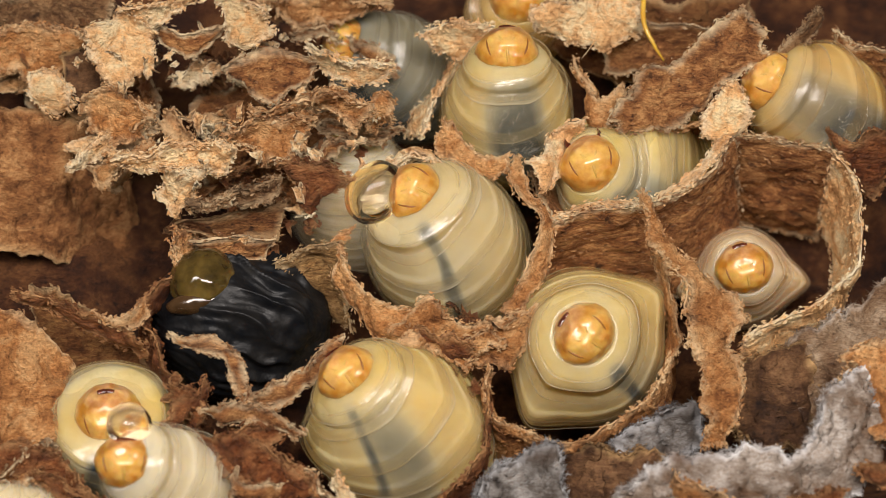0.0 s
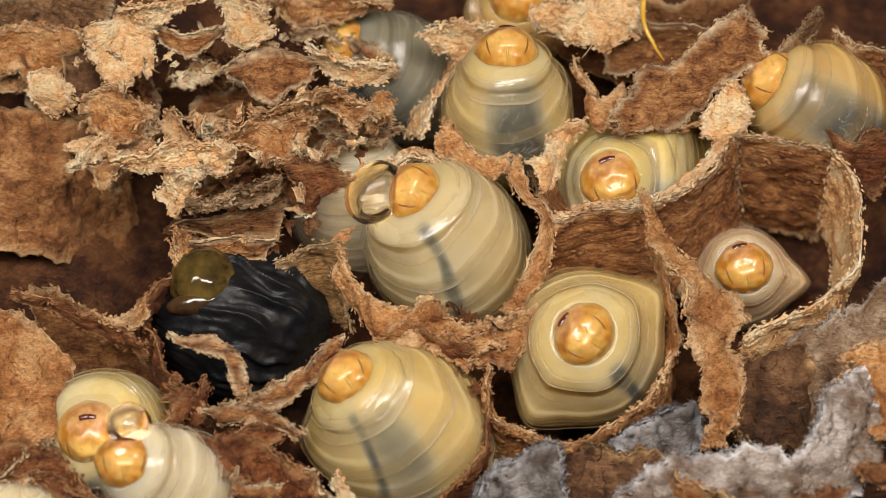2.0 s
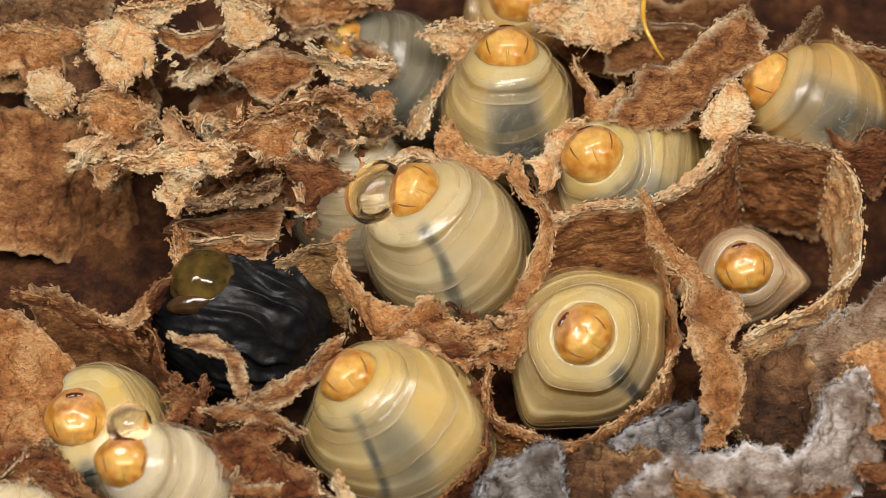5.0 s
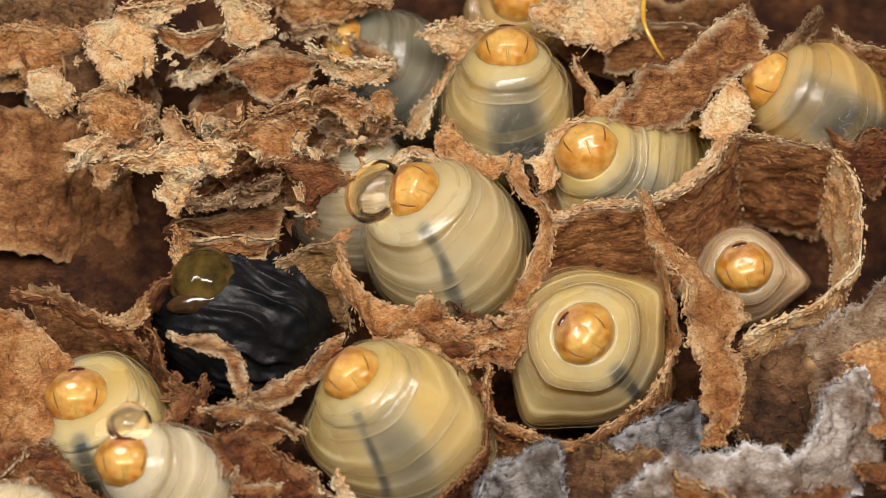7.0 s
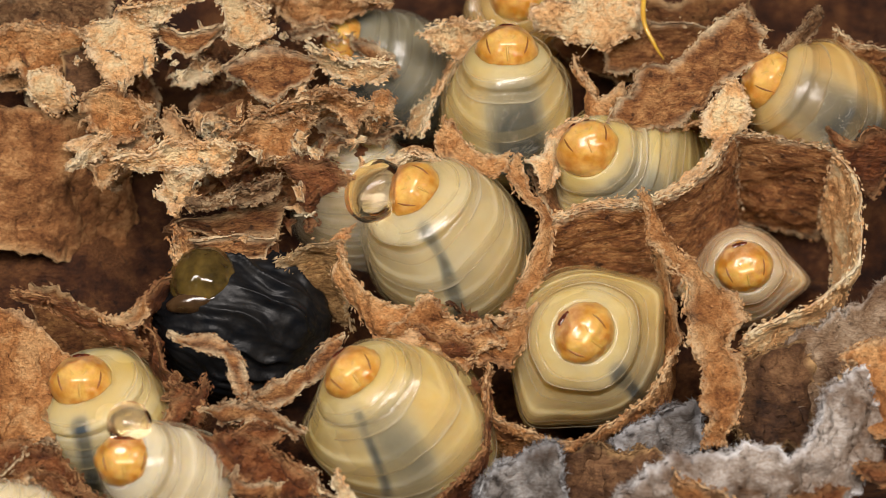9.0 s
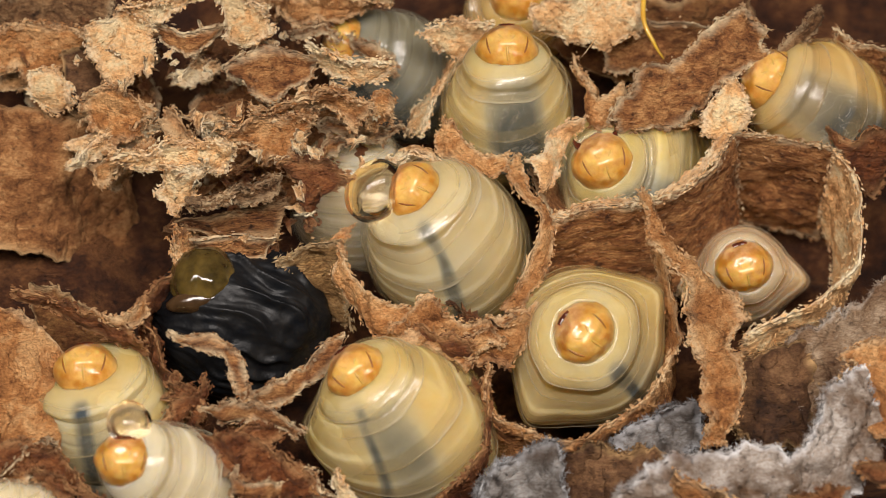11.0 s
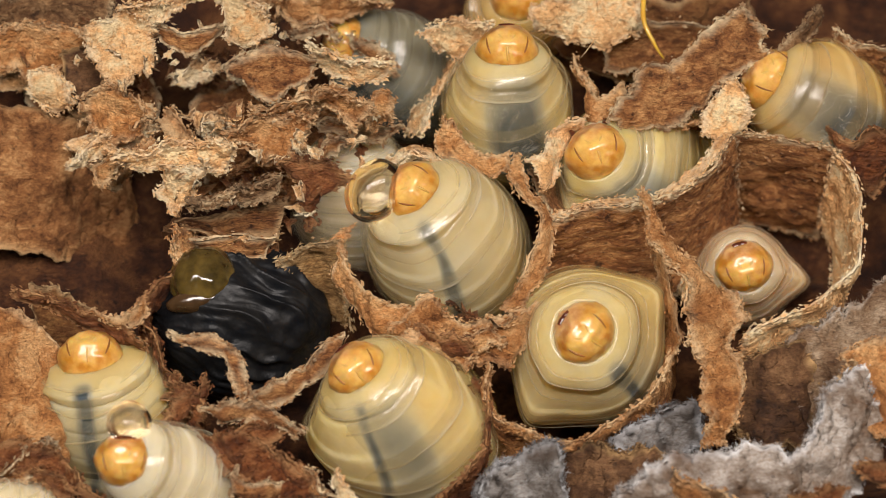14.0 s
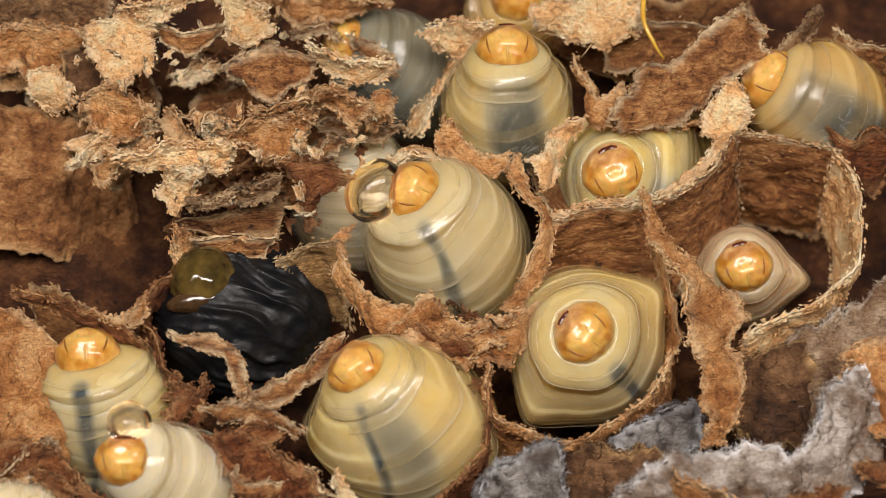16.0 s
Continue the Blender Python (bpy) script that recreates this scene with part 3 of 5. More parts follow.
def collar_mesh(form, spot, home, neck, sunk, mat, folds):
    """The folds of skin round the neck."""
    rows, top, k = Rows(home), spot(1.0), form.count - 1
    for j in range(folds):
        shine = np.clip(0.25 + 0.45 * form.flank(k + j) + 1.1 * form.around(k + j, 0.6, 21), 0.0, 1)
        lift = np.clip(0.03 + 0.03 * form.flank(k + j) + 0.04 * form.around(k + j, 0.7, 11), 0.015, 1) * form.pleat
        start = len(rows.points)
        for f, d, lip in lip_rows(shine):
            if j == 0:
                rows.put(spot(1 + f * form.du), form.smooth(k, f) + 1.2 * lift - d, 1, lip, form.wave(k), R=form.R)
            else:
                rad, shift = collar_step(form, neck, sunk, (j + 0.8 * f) / folds)
                rows.put(top, rad + 1.2 * lift - d, 1, lip, form.wave(k + j) * 0.7, shift, form.R)
        last = j == folds - 1
        for f in (0.0, 0.15, 0.3, 0.45, 0.6, 0.75, 0.9, 1.0) + ((1.15, 1.4) if last else ()):
            rad, shift = collar_step(form, neck, sunk, (j + f) / folds)
            drift = (0 if last else form.wave(k + j + 1)) * 0.7 * f + form.wave(k + j) * (0.7 if j else 1.0) * max(1 - f, 0)
            rows.put(top, rad + lift * max(1 - 0.9 * f, 0.1), 1, 0.5 if f == 1.15 else 0, drift, shift, form.R)
    n, m = len(rows.points), len(TURNS)
    per = (n - 2) // folds
    faces = [q for j in range(folds) for q in grid_faces(per + (2 if j == folds - 1 else 0), m, j * per * m, wrap=True)]
    lips = np.array(rows.lips)
    return mesh_of("collar", np.array(rows.points).reshape(-1, 3), faces, mat, rim=lips, tail=0 * lips)


def larva_poses(base, bend, head, forehead, mouth, belly, count, reach=0.88):
    """The poses of the rings and of the head, in the larva's own space (millimetres from its base)."""
    a, b, c = Vector((0, 0, 0)), Vector(bend) - Vector(base), Vector(head) - Vector(base)
    rings = []
    for k in range(count):
        p, t = bezier(a, b, c, reach * k / (count - 1))
        rings.append(frame_of(t, belly, p))
    return rings, frame_of(mouth, forehead, c)


def larva(label, base, bend, head, R, r, mat, mouth, forehead, belly, stripe=0.9, patch=0.0, count=10, taper=0.75, lobe=0.0, full=True, reach=0.88, skin_of=AMBER, cuts=(), pleat=1.0, sunk=0.15, folds=2, **looks):
    """A plump grub that narrows towards a round horny head. All places are in millimetres. cuts: the rings from which a piece of the body bends by itself."""
    grub = thing("larva", base, label, "larva", "hornet larvae in the comb")
    rings, top = larva_poses(base, bend, head, forehead, mouth, belly, count, reach)
    a, b, c = Vector((0, 0, 0)), Vector(bend) - Vector(base), Vector(head) - Vector(base)

    def spot(u):
        where, along = bezier(a, b, c, reach * u)
        return frame_of(along, belly, where)

    neck = np.array(spot(1.0).inverted() @ top.translation) / MM
    form = Form(R, r, taper, count, lobe, pleat)
    for first, final in zip([0, *cuts], [*(k - 1 for k in cuts), count - 1]):
        part("body", flesh_mesh(form, spot, rings[first], neck, first, final, mat[0], stripe, patch, sunk=sunk, **looks), grub, rings[first])
    for k in range(count - 1):
        part("segment", ring_mesh(form, spot, rings[k], k, mat[1]), grub, rings[k])
    part("collar", collar_mesh(form, spot, rings[-1], neck, sunk, mat[1], folds), grub, rings[-1], "soft folded skin round the neck")
    larva_head(grub, r, top, full, skin_of)
    return grub


def drop(where, radii, z=(0, 0, 1), y=(0, 1, 0)):
    ob = part("liquid_drop", ball_mesh("liquid_drop", radii, WATER, 24, 36, 0.03, 4))
    ob.matrix_basis = frame_of(z, y, where)
    ob.visible_shadow = False
    return tagged(ob, "clear shiny drop of liquid at a larva's mouth", "liquid drop", "drops")


def chips(name, label, spots, mat, size, seed):
    """Many crumbs of torn paper in one heap: small bent scraps that lie about the given spots."""
    rng = np.random.default_rng(seed)
    verts, faces, edge = [], [], []
    for (x, y, z), spread, count in spots:
        for _ in range(count):
            c = np.array([x, y, z]) + rng.normal(0, 1, 3) * np.array([spread, spread, spread * 0.35])
            turn = np.array(Euler(rng.uniform(-1, 1, 3) * np.array([0.9, 0.9, 3.1])).to_matrix())
            a, b = size * rng.uniform(0.4, 1.3), size * rng.uniform(0.3, 0.8)
            n = 6
            u, v = np.meshgrid(np.linspace(-1, 1, n), np.linspace(-1, 1, n), indexing="ij")
            rim = 1 + 0.35 * rng.normal(0, 1, (n, n)) * (np.maximum(abs(u), abs(v)) > 0.9)
            bent = 0.3 * rng.normal() * u ** 2 + 0.3 * rng.normal() * v * u + 0.10 * rng.normal(0, 1, (n, n))
            p = np.stack([u * a * rim, v * b * rim, bent * size], -1)
            for side in (1, -1):
                start = len(verts)
                verts.extend(((p + np.array([0, 0, side * 0.05])).reshape(-1, 3) @ turn.T + c).tolist())
                faces.extend(grid_faces(n, n, start, flip=side < 0))
                edge.extend(np.where(np.maximum(abs(u), abs(v)) > 0.9, 0.9, 0.1).ravel().tolist())
            ring = [i * n for i in range(n)] + [(n - 1) * n + j for j in range(1, n)] + [i * n + n - 1 for i in range(n - 2, -1, -1)] + list(range(n - 2, 0, -1))
            for k, i in enumerate(ring):
                j = ring[(k + 1) % len(ring)]
                faces.append((start - n * n + j, start - n * n + i, start + i, start + j))
    ob = part(name, mesh_of(name, verts, faces, mat, edge=edge))
    return tagged(ob, label, "paper crumbs", kind="stuff")


# ---- the comb's floor: a rough sheet of old paper under everything ----
def build_floor():
    n = 240
    x, y = np.meshgrid(np.linspace(-34, 34, n), np.linspace(-30, 34, n), indexing="ij")
    p = np.stack([x, y, 0 * x], -1)
    left = 1 / (1 + np.exp((x + 11.5 + 0.35 * (y + 2)) / 1.4))
    back = 1 / (1 + np.exp((x + 2.5 - 0.5 * (y - 4)) / 1.2)) / (1 + np.exp(-(y - 1.5) / 1.2))
    front = 1 / (1 + np.exp((y + 8.5 + 0.0 * x) / 0.9)) / (1 + np.exp(-(x - 3.0) / 1.0))
    far = 1 / (1 + np.exp(-(y - 11.5) / 1.0))
    z = -10 + 5.0 * np.maximum(left, 0) + 2.5 * np.maximum(back - left, 0) + 6.5 * front + 2.0 * far * (1 - np.maximum(left, back))
    z = z + 0.9 * rough_noise(p, 0.22, 3, 5) + 0.12 * rough_noise(p, 1.7, 8, 3)
    p[..., 2] = z
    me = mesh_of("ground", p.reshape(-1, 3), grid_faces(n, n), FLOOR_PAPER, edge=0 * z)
    tagged(part("ground", me), "rough brown paper floor of the old comb", "comb floor", kind="structure")


build_floor()

def build_table():
    """A plain dark board under the comb."""
    n = 40
    x, y = np.meshgrid(np.linspace(-300, 300, n), np.linspace(-300, 300, n), indexing="ij")
    top = np.stack([x, y, -16 + 0.15 * rough_noise(np.stack([x, y, 0 * x], -1), 0.05, 2, 3)], -1).reshape(-1, 3)
    faces = grid_faces(n, n) + grid_faces(n, n, n * n, flip=True)
    ring = [i * n for i in range(n)] + [(n - 1) * n + j for j in range(1, n)] + [i * n + n - 1 for i in range(n - 2, -1, -1)] + list(range(n - 2, 0, -1))
    faces += [(ring[(k + 1) % len(ring)], i, i + n * n, ring[(k + 1) % len(ring)] + n * n) for k, i in enumerate(ring)]
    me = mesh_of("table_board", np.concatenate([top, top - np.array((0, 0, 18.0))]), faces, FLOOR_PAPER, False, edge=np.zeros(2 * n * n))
    tagged(part("table_board", me), "plain dark brown board under the comb", "board", kind="structure")


build_table()

# ---- cell walls ----
WALL = dict(category="cell wall", group="paper cell walls", kind="")
sheet("cell_wall", [(4.42, 1.27, 0.0), (6.56, 1.85, 0.3), (8.7, 2.02, 0.3), (10.48, 2.77, 0.3), (12.11, 4.22, 0.3), (13.17, 5.74, 0.6)], [(4.35, 0.23, -7.0), (6.85, 0.67, -7.0), (9.09, 0.82, -7.0), (11.09, 1.65, -7.0), (12.86, 3.05, -7.0), (13.96, 4.73, -6.5)], BROWN_PAPER, "brown paper cell wall with a pale rim", thick=0.45, ragged=0.3, crumple=0.18, crumbs=2.2, **WALL)
sheet("cell_wall", [(13.08, 5.8, 0.5), (15.54, 5.39, 0.3), (17.71, 4.74, 0.3)], 8.5, BROWN_PAPER, "dark brown banded paper cell wall", thick=0.3, ragged=0.3, crumple=0.2, crumbs=2.2, **WALL)
sheet("cell_wall", [(17.65, 4.8, 0.4), (18.35, 3.0, 0.4), (18.57, 0.48, 0.3), (17.81, -1.34, -0.0), (16.28, -2.58, -0.3), (14.65, -3.37, -0.5), (13.08, -4.05, -0.8)], [(17.6, 4.46, -6.0), (18.05, 3.26, -6.0), (18.2, 1.49, -6.0), (18.06, -0.92, -5.0), (16.71, -2.49, -5.0), (15.02, -3.4, -5.0), (13.44, -4.31, -5.0)], PALE_PAPER, "tan paper wall curving round an open cell", thick=0.4, ragged=0.35, crumple=0.2, **WALL)
sheet("cell_wall", [(1.91, -5.7, 0.0), (2.09, -7.91, 0.0), (3.53, -8.84, 0.0), (5.45, -9.27, 0.2), (7.66, -8.13, 0.2), (9.15, -6.93, 0.2), (9.99, -5.22, 0.3), (10.2, -2.89, 0.3), (9.53, 0.07, 0.0)], 5.5, TAN_PAPER, "thin paper cell wall with a ragged rim", thick=0.3, ragged=0.4, crumple=0.22, **WALL)
sheet("cell_wall", [(1.86, -5.89, 0.0), (1.99, -8.71, 0.0), (1.35, -10.55, 0.0), (-0.22, -12.12, 0.0)], 5.5, RED_PAPER, "thin reddish paper cell wall", thick=0.3, ragged=0.4, crumple=0.22, **WALL)
sheet("cell_wall", [(-4.58, 0.17, 0.6), (-4.27, -1.09, 0.6), (-3.06, -2.71, 0.5), (-1.21, -3.21, 0.4)], [(-4.44, -1.87, -0.6), (-3.57, -3.4, -0.6), (-2.32, -4.3, -0.4), (-0.84, -4.17, 0.0)], TAN_PAPER, "crumpled tan paper cell wall", thick=0.35, ragged=0.6, crumple=0.4, **WALL)
sheet("cell_wall", [(-2.18, -4.24, 0.8), (-0.59, -3.07, 1.2), (0.39, -3.85, 1.0), (2.11, -3.69, 0.8), (3.97, -2.71, 0.6)], [(-2.07, -4.53, 0.0), (-0.59, -5.09, 0.2), (1.12, -5.8, 0.2), (2.84, -5.75, 0.0), (3.8, -4.29, -0.2)], TAN_PAPER, "crumpled orange-tan paper between three cells", thick=0.4, ragged=0.8, crumple=0.55, **WALL)
sheet("cell_wall", [(3.0, 4.02, 1.0), (3.29, 2.49, 0.8), (4.02, 0.88, 0.6), (3.5, -1.55, 0.4), (2.56, -3.16, 0.4)], [(3.38, 4.13, 0.8), (4.05, 2.48, 0.3), (4.84, 0.96, 0.2), (4.39, -0.95, -0.2), (3.61, -3.19, -0.2)], TAN_PAPER, "narrow torn strip of paper cell wall", thick=0.35, ragged=0.4, crumple=0.3, **WALL)
sheet("cell_wall", [(-0.23, 5.92, 0.8), (0.41, 5.8, 0.8), (1.67, 4.77, 0.6), (3.06, 4.54, 0.5)], [(-0.48, 5.09, 0.2), (0.41, 4.09, 0.0), (1.93, 4.04, 0.0), (3.14, 3.98, 0.2)], TAN_PAPER, "crumpled orange-tan paper cell wall", thick=0.35, ragged=0.6, crumple=0.45, **WALL)
sheet("cell_wall", [(3.93, 4.55, -0.8), (4.36, 3.34, -1.0), (4.98, 2.0, -1.2)], [(5.28, 5.74, -4.5), (5.78, 4.39, -4.5), (6.41, 3.06, -4.5)], BROWN_PAPER, "brown inner side of a paper cell wall", thick=0.3, ragged=0.4, crumple=0.25, **WALL)
sheet("cell_wall", [(6.46, 6.36, 0.9), (5.23, 5.83, 0.8), (4.46, 4.86, 0.7), (3.64, 3.99, 0.6)], [(6.27, 6.03, 0.3), (5.55, 4.91, 0.0), (4.91, 3.66, 0.0), (4.24, 2.79, 0.0)], PALE_PAPER, "pale paper cell wall with a torn rim", thick=0.35, ragged=0.5, crumple=0.35, **WALL)
sheet("cell_wall", [(5.94, 9.61, 0.8), (6.42, 8.29, 0.9), (7.09, 7.46, 0.9), (8.22, 8.35, 0.8)], [(6.83, 7.67, 0.2), (7.11, 6.77, 0.2), (6.91, 6.09, 0.2), (8.07, 6.48, 0.2)], TAN_PAPER, "thick crumbling tan paper cell wall", thick=0.5, ragged=0.6, crumple=0.4, **WALL)
sheet("cell_wall", [(7.67, 5.92, 0.3), (9.34, 6.21, 0.3), (11.0, 6.27, 0.3), (12.52, 6.36, 0.4)], [(7.98, 8.11, -4.5), (9.7, 8.32, -4.5), (11.43, 8.39, -4.5), (13.29, 8.48, -4.5)], TAN_PAPER, "brown paper back wall of a cell", thick=0.3, ragged=0.3, crumple=0.2, **WALL)
sheet("cell_wall", [(15.79, 5.86, 0.6), (16.67, 6.27, 0.9), (17.92, 5.21, 0.5), (18.96, 5.39, 0.4), (20.28, 5.98, 0.4)], [(15.96, 5.86, 0.2), (16.72, 5.92, 0.3), (17.96, 4.91, 0.0), (19.17, 3.9, -2.0), (20.48, 4.34, -2.0)], RED_PAPER, "reddish paper rim curling over a larva", thick=0.35, ragged=0.4, crumple=0.3, **WALL)
sheet("cell_wall", [(17.91, 10.79, 1.0), (19.21, 9.95, 0.9), (20.61, 9.55, 0.8)], 4.0, BROWN_PAPER, "brown paper cell wall with a pale rim", thick=0.3, ragged=0.3, crumple=0.3, **WALL)
sheet("cell_wall", [(-11.57, 1.05, 0.3), (-11.94, -0.78, 0.0), (-13.26, -2.87, 0.0), (-12.84, -4.39, 0.0), (-11.83, -6.24, 0.0), (-10.58, -6.89, 0.0)], 4.5, RED_PAPER, "thin reddish paper wall of the dead larva's cell", thick=0.35, ragged=0.4, crumple=0.25, **WALL)
sheet("cell_wall", [(-8.37, -7.53, 0.8), (-6.89, -6.73, 0.8), (-5.46, -5.6, 0.8), (-4.25, -4.78, 0.8)], [(-8.05, -7.95, 0.2), (-6.43, -7.32, 0.0), (-4.99, -6.08, 0.0), (-4.21, -4.96, 0.5)], BROWN_PAPER, "brown paper rim in front of the dead larva", thick=0.35, ragged=0.5, crumple=0.35, **WALL)
sheet("cell_wall", [(-7.33, -0.72, 0.0), (-5.96, -0.06, 0.4), (-4.53, 0.17, 0.6)], [(-5.7, -0.64, -3.0), (-4.7, -1.28, -4.0), (-3.98, -2.13, -4.0)], GREEN_PAPER, "olive-brown paper wall between two cells", thick=0.35, ragged=0.4, crumple=0.25, **WALL)
sheet("cell_wall", [(-1.0, 6.15, -0.5), (-0.49, 7.37, -0.3), (0.28, 8.72, -0.3), (0.55, 10.12, -0.6)], [(-1.53, 7.02, -2.0), (-1.28, 8.23, -2.0), (-0.5, 9.44, -2.0), (0.03, 10.67, -2.0)], PALE_PAPER, "pale paper edge beside a blurred cell", thick=0.3, ragged=0.4, crumple=0.2, **WALL)

# ---- loose strips and flakes ----
FLAKE = dict(category="paper flake", group="torn paper flakes")
sheet("paper_strip", [(8.41, 2.04, 1.8), (9.04, -0.22, 1.6), (10.02, -2.34, 1.4), (10.13, -4.98, 1.2), (10.76, -6.64, 1.0), (11.29, -8.15, 0.8), (11.38, -9.99, 0.5)], [(8.91, 2.1, 1.8), (9.76, -0.29, 1.2), (11.38, -2.03, 0.8), (12.73, -3.64, 0.6), (12.32, -5.32, 0.5), (12.82, -6.94, 0.5), (12.23, -9.77, 0.3)], TAN_PAPER, "long cream and tan strip peeled off a cell", "paper strip", thick=0.45, ragged=0.7, crumple=0.45, crumbs=3.0)
sheet("paper_flake", [(7.37, 5.89, 1.2), (8.28, 7.57, 1.6), (10.59, 8.81, 2.0), (13.19, 10.72, 2.4), (14.62, 9.89, 2.2)], [(8.03, 5.74, 0.6), (10.07, 5.95, 0.6), (11.63, 7.01, 0.8), (13.45, 8.23, 1.0), (14.73, 9.03, 1.4)], BROWN_PAPER, "large brown flake of layered paper", thick=0.4, ragged=0.6, crumple=0.3, **FLAKE)
sheet("paper_flake", [(11.96, 6.95, 1.4), (13.04, 7.39, 1.8), (13.78, 6.74, 1.6)], [(11.82, 5.21, 0.6), (12.7, 4.74, 0.5), (13.39, 5.92, 0.5)], PALE_PAPER, "pale torn tip of a cell wall", thick=0.4, ragged=0.5, crumple=0.3, **FLAKE)
sheet("paper_flake", [(14.86, 8.94, 1.4), (15.78, 10.14, 1.8), (16.65, 11.37, 2.0)], [(15.73, 9.38, 0.6), (16.54, 10.46, 0.8), (17.39, 12.02, 1.0)], GREY_PAPER, "grey-brown flake behind a larva", thick=0.3, ragged=0.5, crumple=0.3, **FLAKE)
sheet("paper_strip", [(-11.64, -5.11, 2.0), (-10.48, -5.42, 2.2), (-9.35, -5.54, 2.0), (-8.67, -6.52, 1.6), (-8.18, -7.63, 1.0)], [(-11.47, -5.44, 1.8), (-10.12, -5.92, 1.8), (-9.36, -6.21, 1.5), (-8.97, -7.31, 1.0), (-8.56, -7.87, 0.6)], BROWN_PAPER, "hooked strip of torn paper over the dead larva", "paper strip", thick=0.3, ragged=0.35, crumple=0.2)
sheet("paper_flake", [(-10.29, -8.47, 1.5), (-8.71, -8.42, 1.8), (-7.28, -8.78, 1.6), (-5.83, -9.56, 1.4)], [(-9.59, -8.69, 1.0), (-8.26, -9.03, 1.0), (-6.82, -9.16, 1.0), (-6.09, -9.56, 1.0)], BROWN_PAPER, "brown curled flake of paper", thick=0.35, ragged=0.6, crumple=0.35, **FLAKE)
sheet("paper_flake", [(-10.53, -9.29, 1.0), (-9.21, -8.99, 1.2), (-7.51, -9.78, 1.2), (-6.17, -10.99, 1.0)], [(-9.93, -10.77, 0.2), (-8.49, -10.9, 0.2), (-7.52, -11.73, 0.0), (-5.35, -12.12, 0.0)], RED_PAPER, "crumpled dark reddish paper lump", thick=0.5, ragged=0.9, crumple=0.7, **FLAKE)
sheet("paper_flake", [(-11.75, -6.85, 0.6), (-10.98, -7.48, 0.8), (-10.24, -8.19, 0.6)], [(-12.21, -7.71, -1.0), (-11.58, -8.25, -1.0), (-10.6, -8.39, -1.0)], RED_PAPER, "dark reddish torn paper beside two larvae", thick=0.35, ragged=0.6, crumple=0.4, **FLAKE)
sheet("paper_flake", [(-18.78, -2.69, 1.0), (-16.79, -3.19, 1.0), (-15.05, -3.57, 1.0), (-12.95, -4.68, 0.6)], [(-18.61, -2.8, 0.4), (-16.9, -3.29, -0.0), (-14.94, -3.87, -0.5), (-12.92, -4.72, -1.0)], RED_PAPER, "dark wet-looking strand of torn paper", thick=0.3, ragged=0.5, crumple=0.3, **FLAKE)
sheet("paper_flake", [(-15.3, -3.46, 1.0), (-13.91, -3.89, 1.2), (-12.92, -2.97, 1.0)], [(-14.94, -3.69, 0.8), (-13.83, -4.14, 0.6), (-12.78, -3.49, 0.4)], TAN_PAPER, "small tan splinter of paper", thick=0.25, ragged=0.4, crumple=0.2, **FLAKE)
sheet("paper_flake", [(-4.46, -11.39, 1.6), (-4.07, -11.98, 1.6), (-3.16, -12.71, 1.4)], [(-4.61, -11.77, 1.0), (-4.24, -12.41, 1.0), (-3.65, -12.8, 1.0)], PALE_PAPER, "pale pointed splinter of paper", thick=0.25, ragged=0.3, crumple=0.15, **FLAKE)
sheet("paper_flake", [(-19.05, -10.03, 0.6), (-17.36, -9.86, 0.8), (-16.09, -10.91, 0.8), (-14.73, -12.24, 0.6)], [(-19.04, -11.34, 0.0), (-17.62, -11.08, 0.0), (-16.38, -11.6, 0.0), (-15.38, -12.37, 0.0)], RED_PAPER, "reddish torn paper in front of a larva", thick=0.4, ragged=0.8, crumple=0.5, **FLAKE)

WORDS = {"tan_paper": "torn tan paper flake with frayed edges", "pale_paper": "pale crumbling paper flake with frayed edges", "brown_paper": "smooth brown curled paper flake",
         "grey_paper": "weathered grey-brown paper flake", "red_paper": "wet reddish-brown paper flake", "dark_paper": "paper flake among torn ones, coloured dark for shade", "dark_felt": "dark mouldy paper flake among torn ones"}


def flake(stock, upper, lower, belly):
    smooth = stock in (BROWN_PAPER, SHADE_TONED_PAPER, CELL_FELT)
    sheet("paper_flake", upper, lower, stock, WORDS[stock.name], thick=0.45, ragged=0.45 if smooth else 0.75, crumple=0.2 if smooth else 0.36, crumbs=0.7 if smooth else 3.2, belly=belly, **FLAKE)


flake(PALE_PAPER, [(-16.06, 9.34, 3.0), (-14.85, 10.39, 3.0), (-13.27, 10.24, 3.0)], [(-14.68, 6.87, 1.6), (-14.13, 7.52, 1.6), (-13.09, 9.17, 1.6)], 0.3)
flake(PALE_PAPER, [(-13.88, 10.3, 3.6), (-12.53, 10.69, 3.6), (-11.18, 10.6, 3.6)], [(-13.72, 10.24, 2.8), (-12.58, 10.3, 2.8), (-11.32, 10.73, 2.8)], 0.1)
flake(BROWN_PAPER, [(-13.09, 10.38, 2.2), (-11.59, 9.99, 2.2), (-9.94, 10.2, 2.2)], [(-12.77, 9.74, 1.4), (-11.62, 9.14, 1.4), (-10.81, 9.38, 1.4)], 0.2)
flake(PALE_PAPER, [(-10.08, 10.44, 4.0), (-8.95, 10.56, 4.0), (-7.82, 10.05, 4.0)], [(-9.71, 9.53, 2.6), (-8.6, 8.93, 2.6), (-7.48, 9.74, 2.6)], 0.4)
flake(BROWN_PAPER, [(-10.02, 7.87, 2.4), (-7.98, 9.12, 2.4), (-5.38, 8.58, 2.4)], [(-8.75, 7.35, 1.4), (-7.66, 6.7, 1.4), (-5.66, 8.06, 1.4)], 0.35)
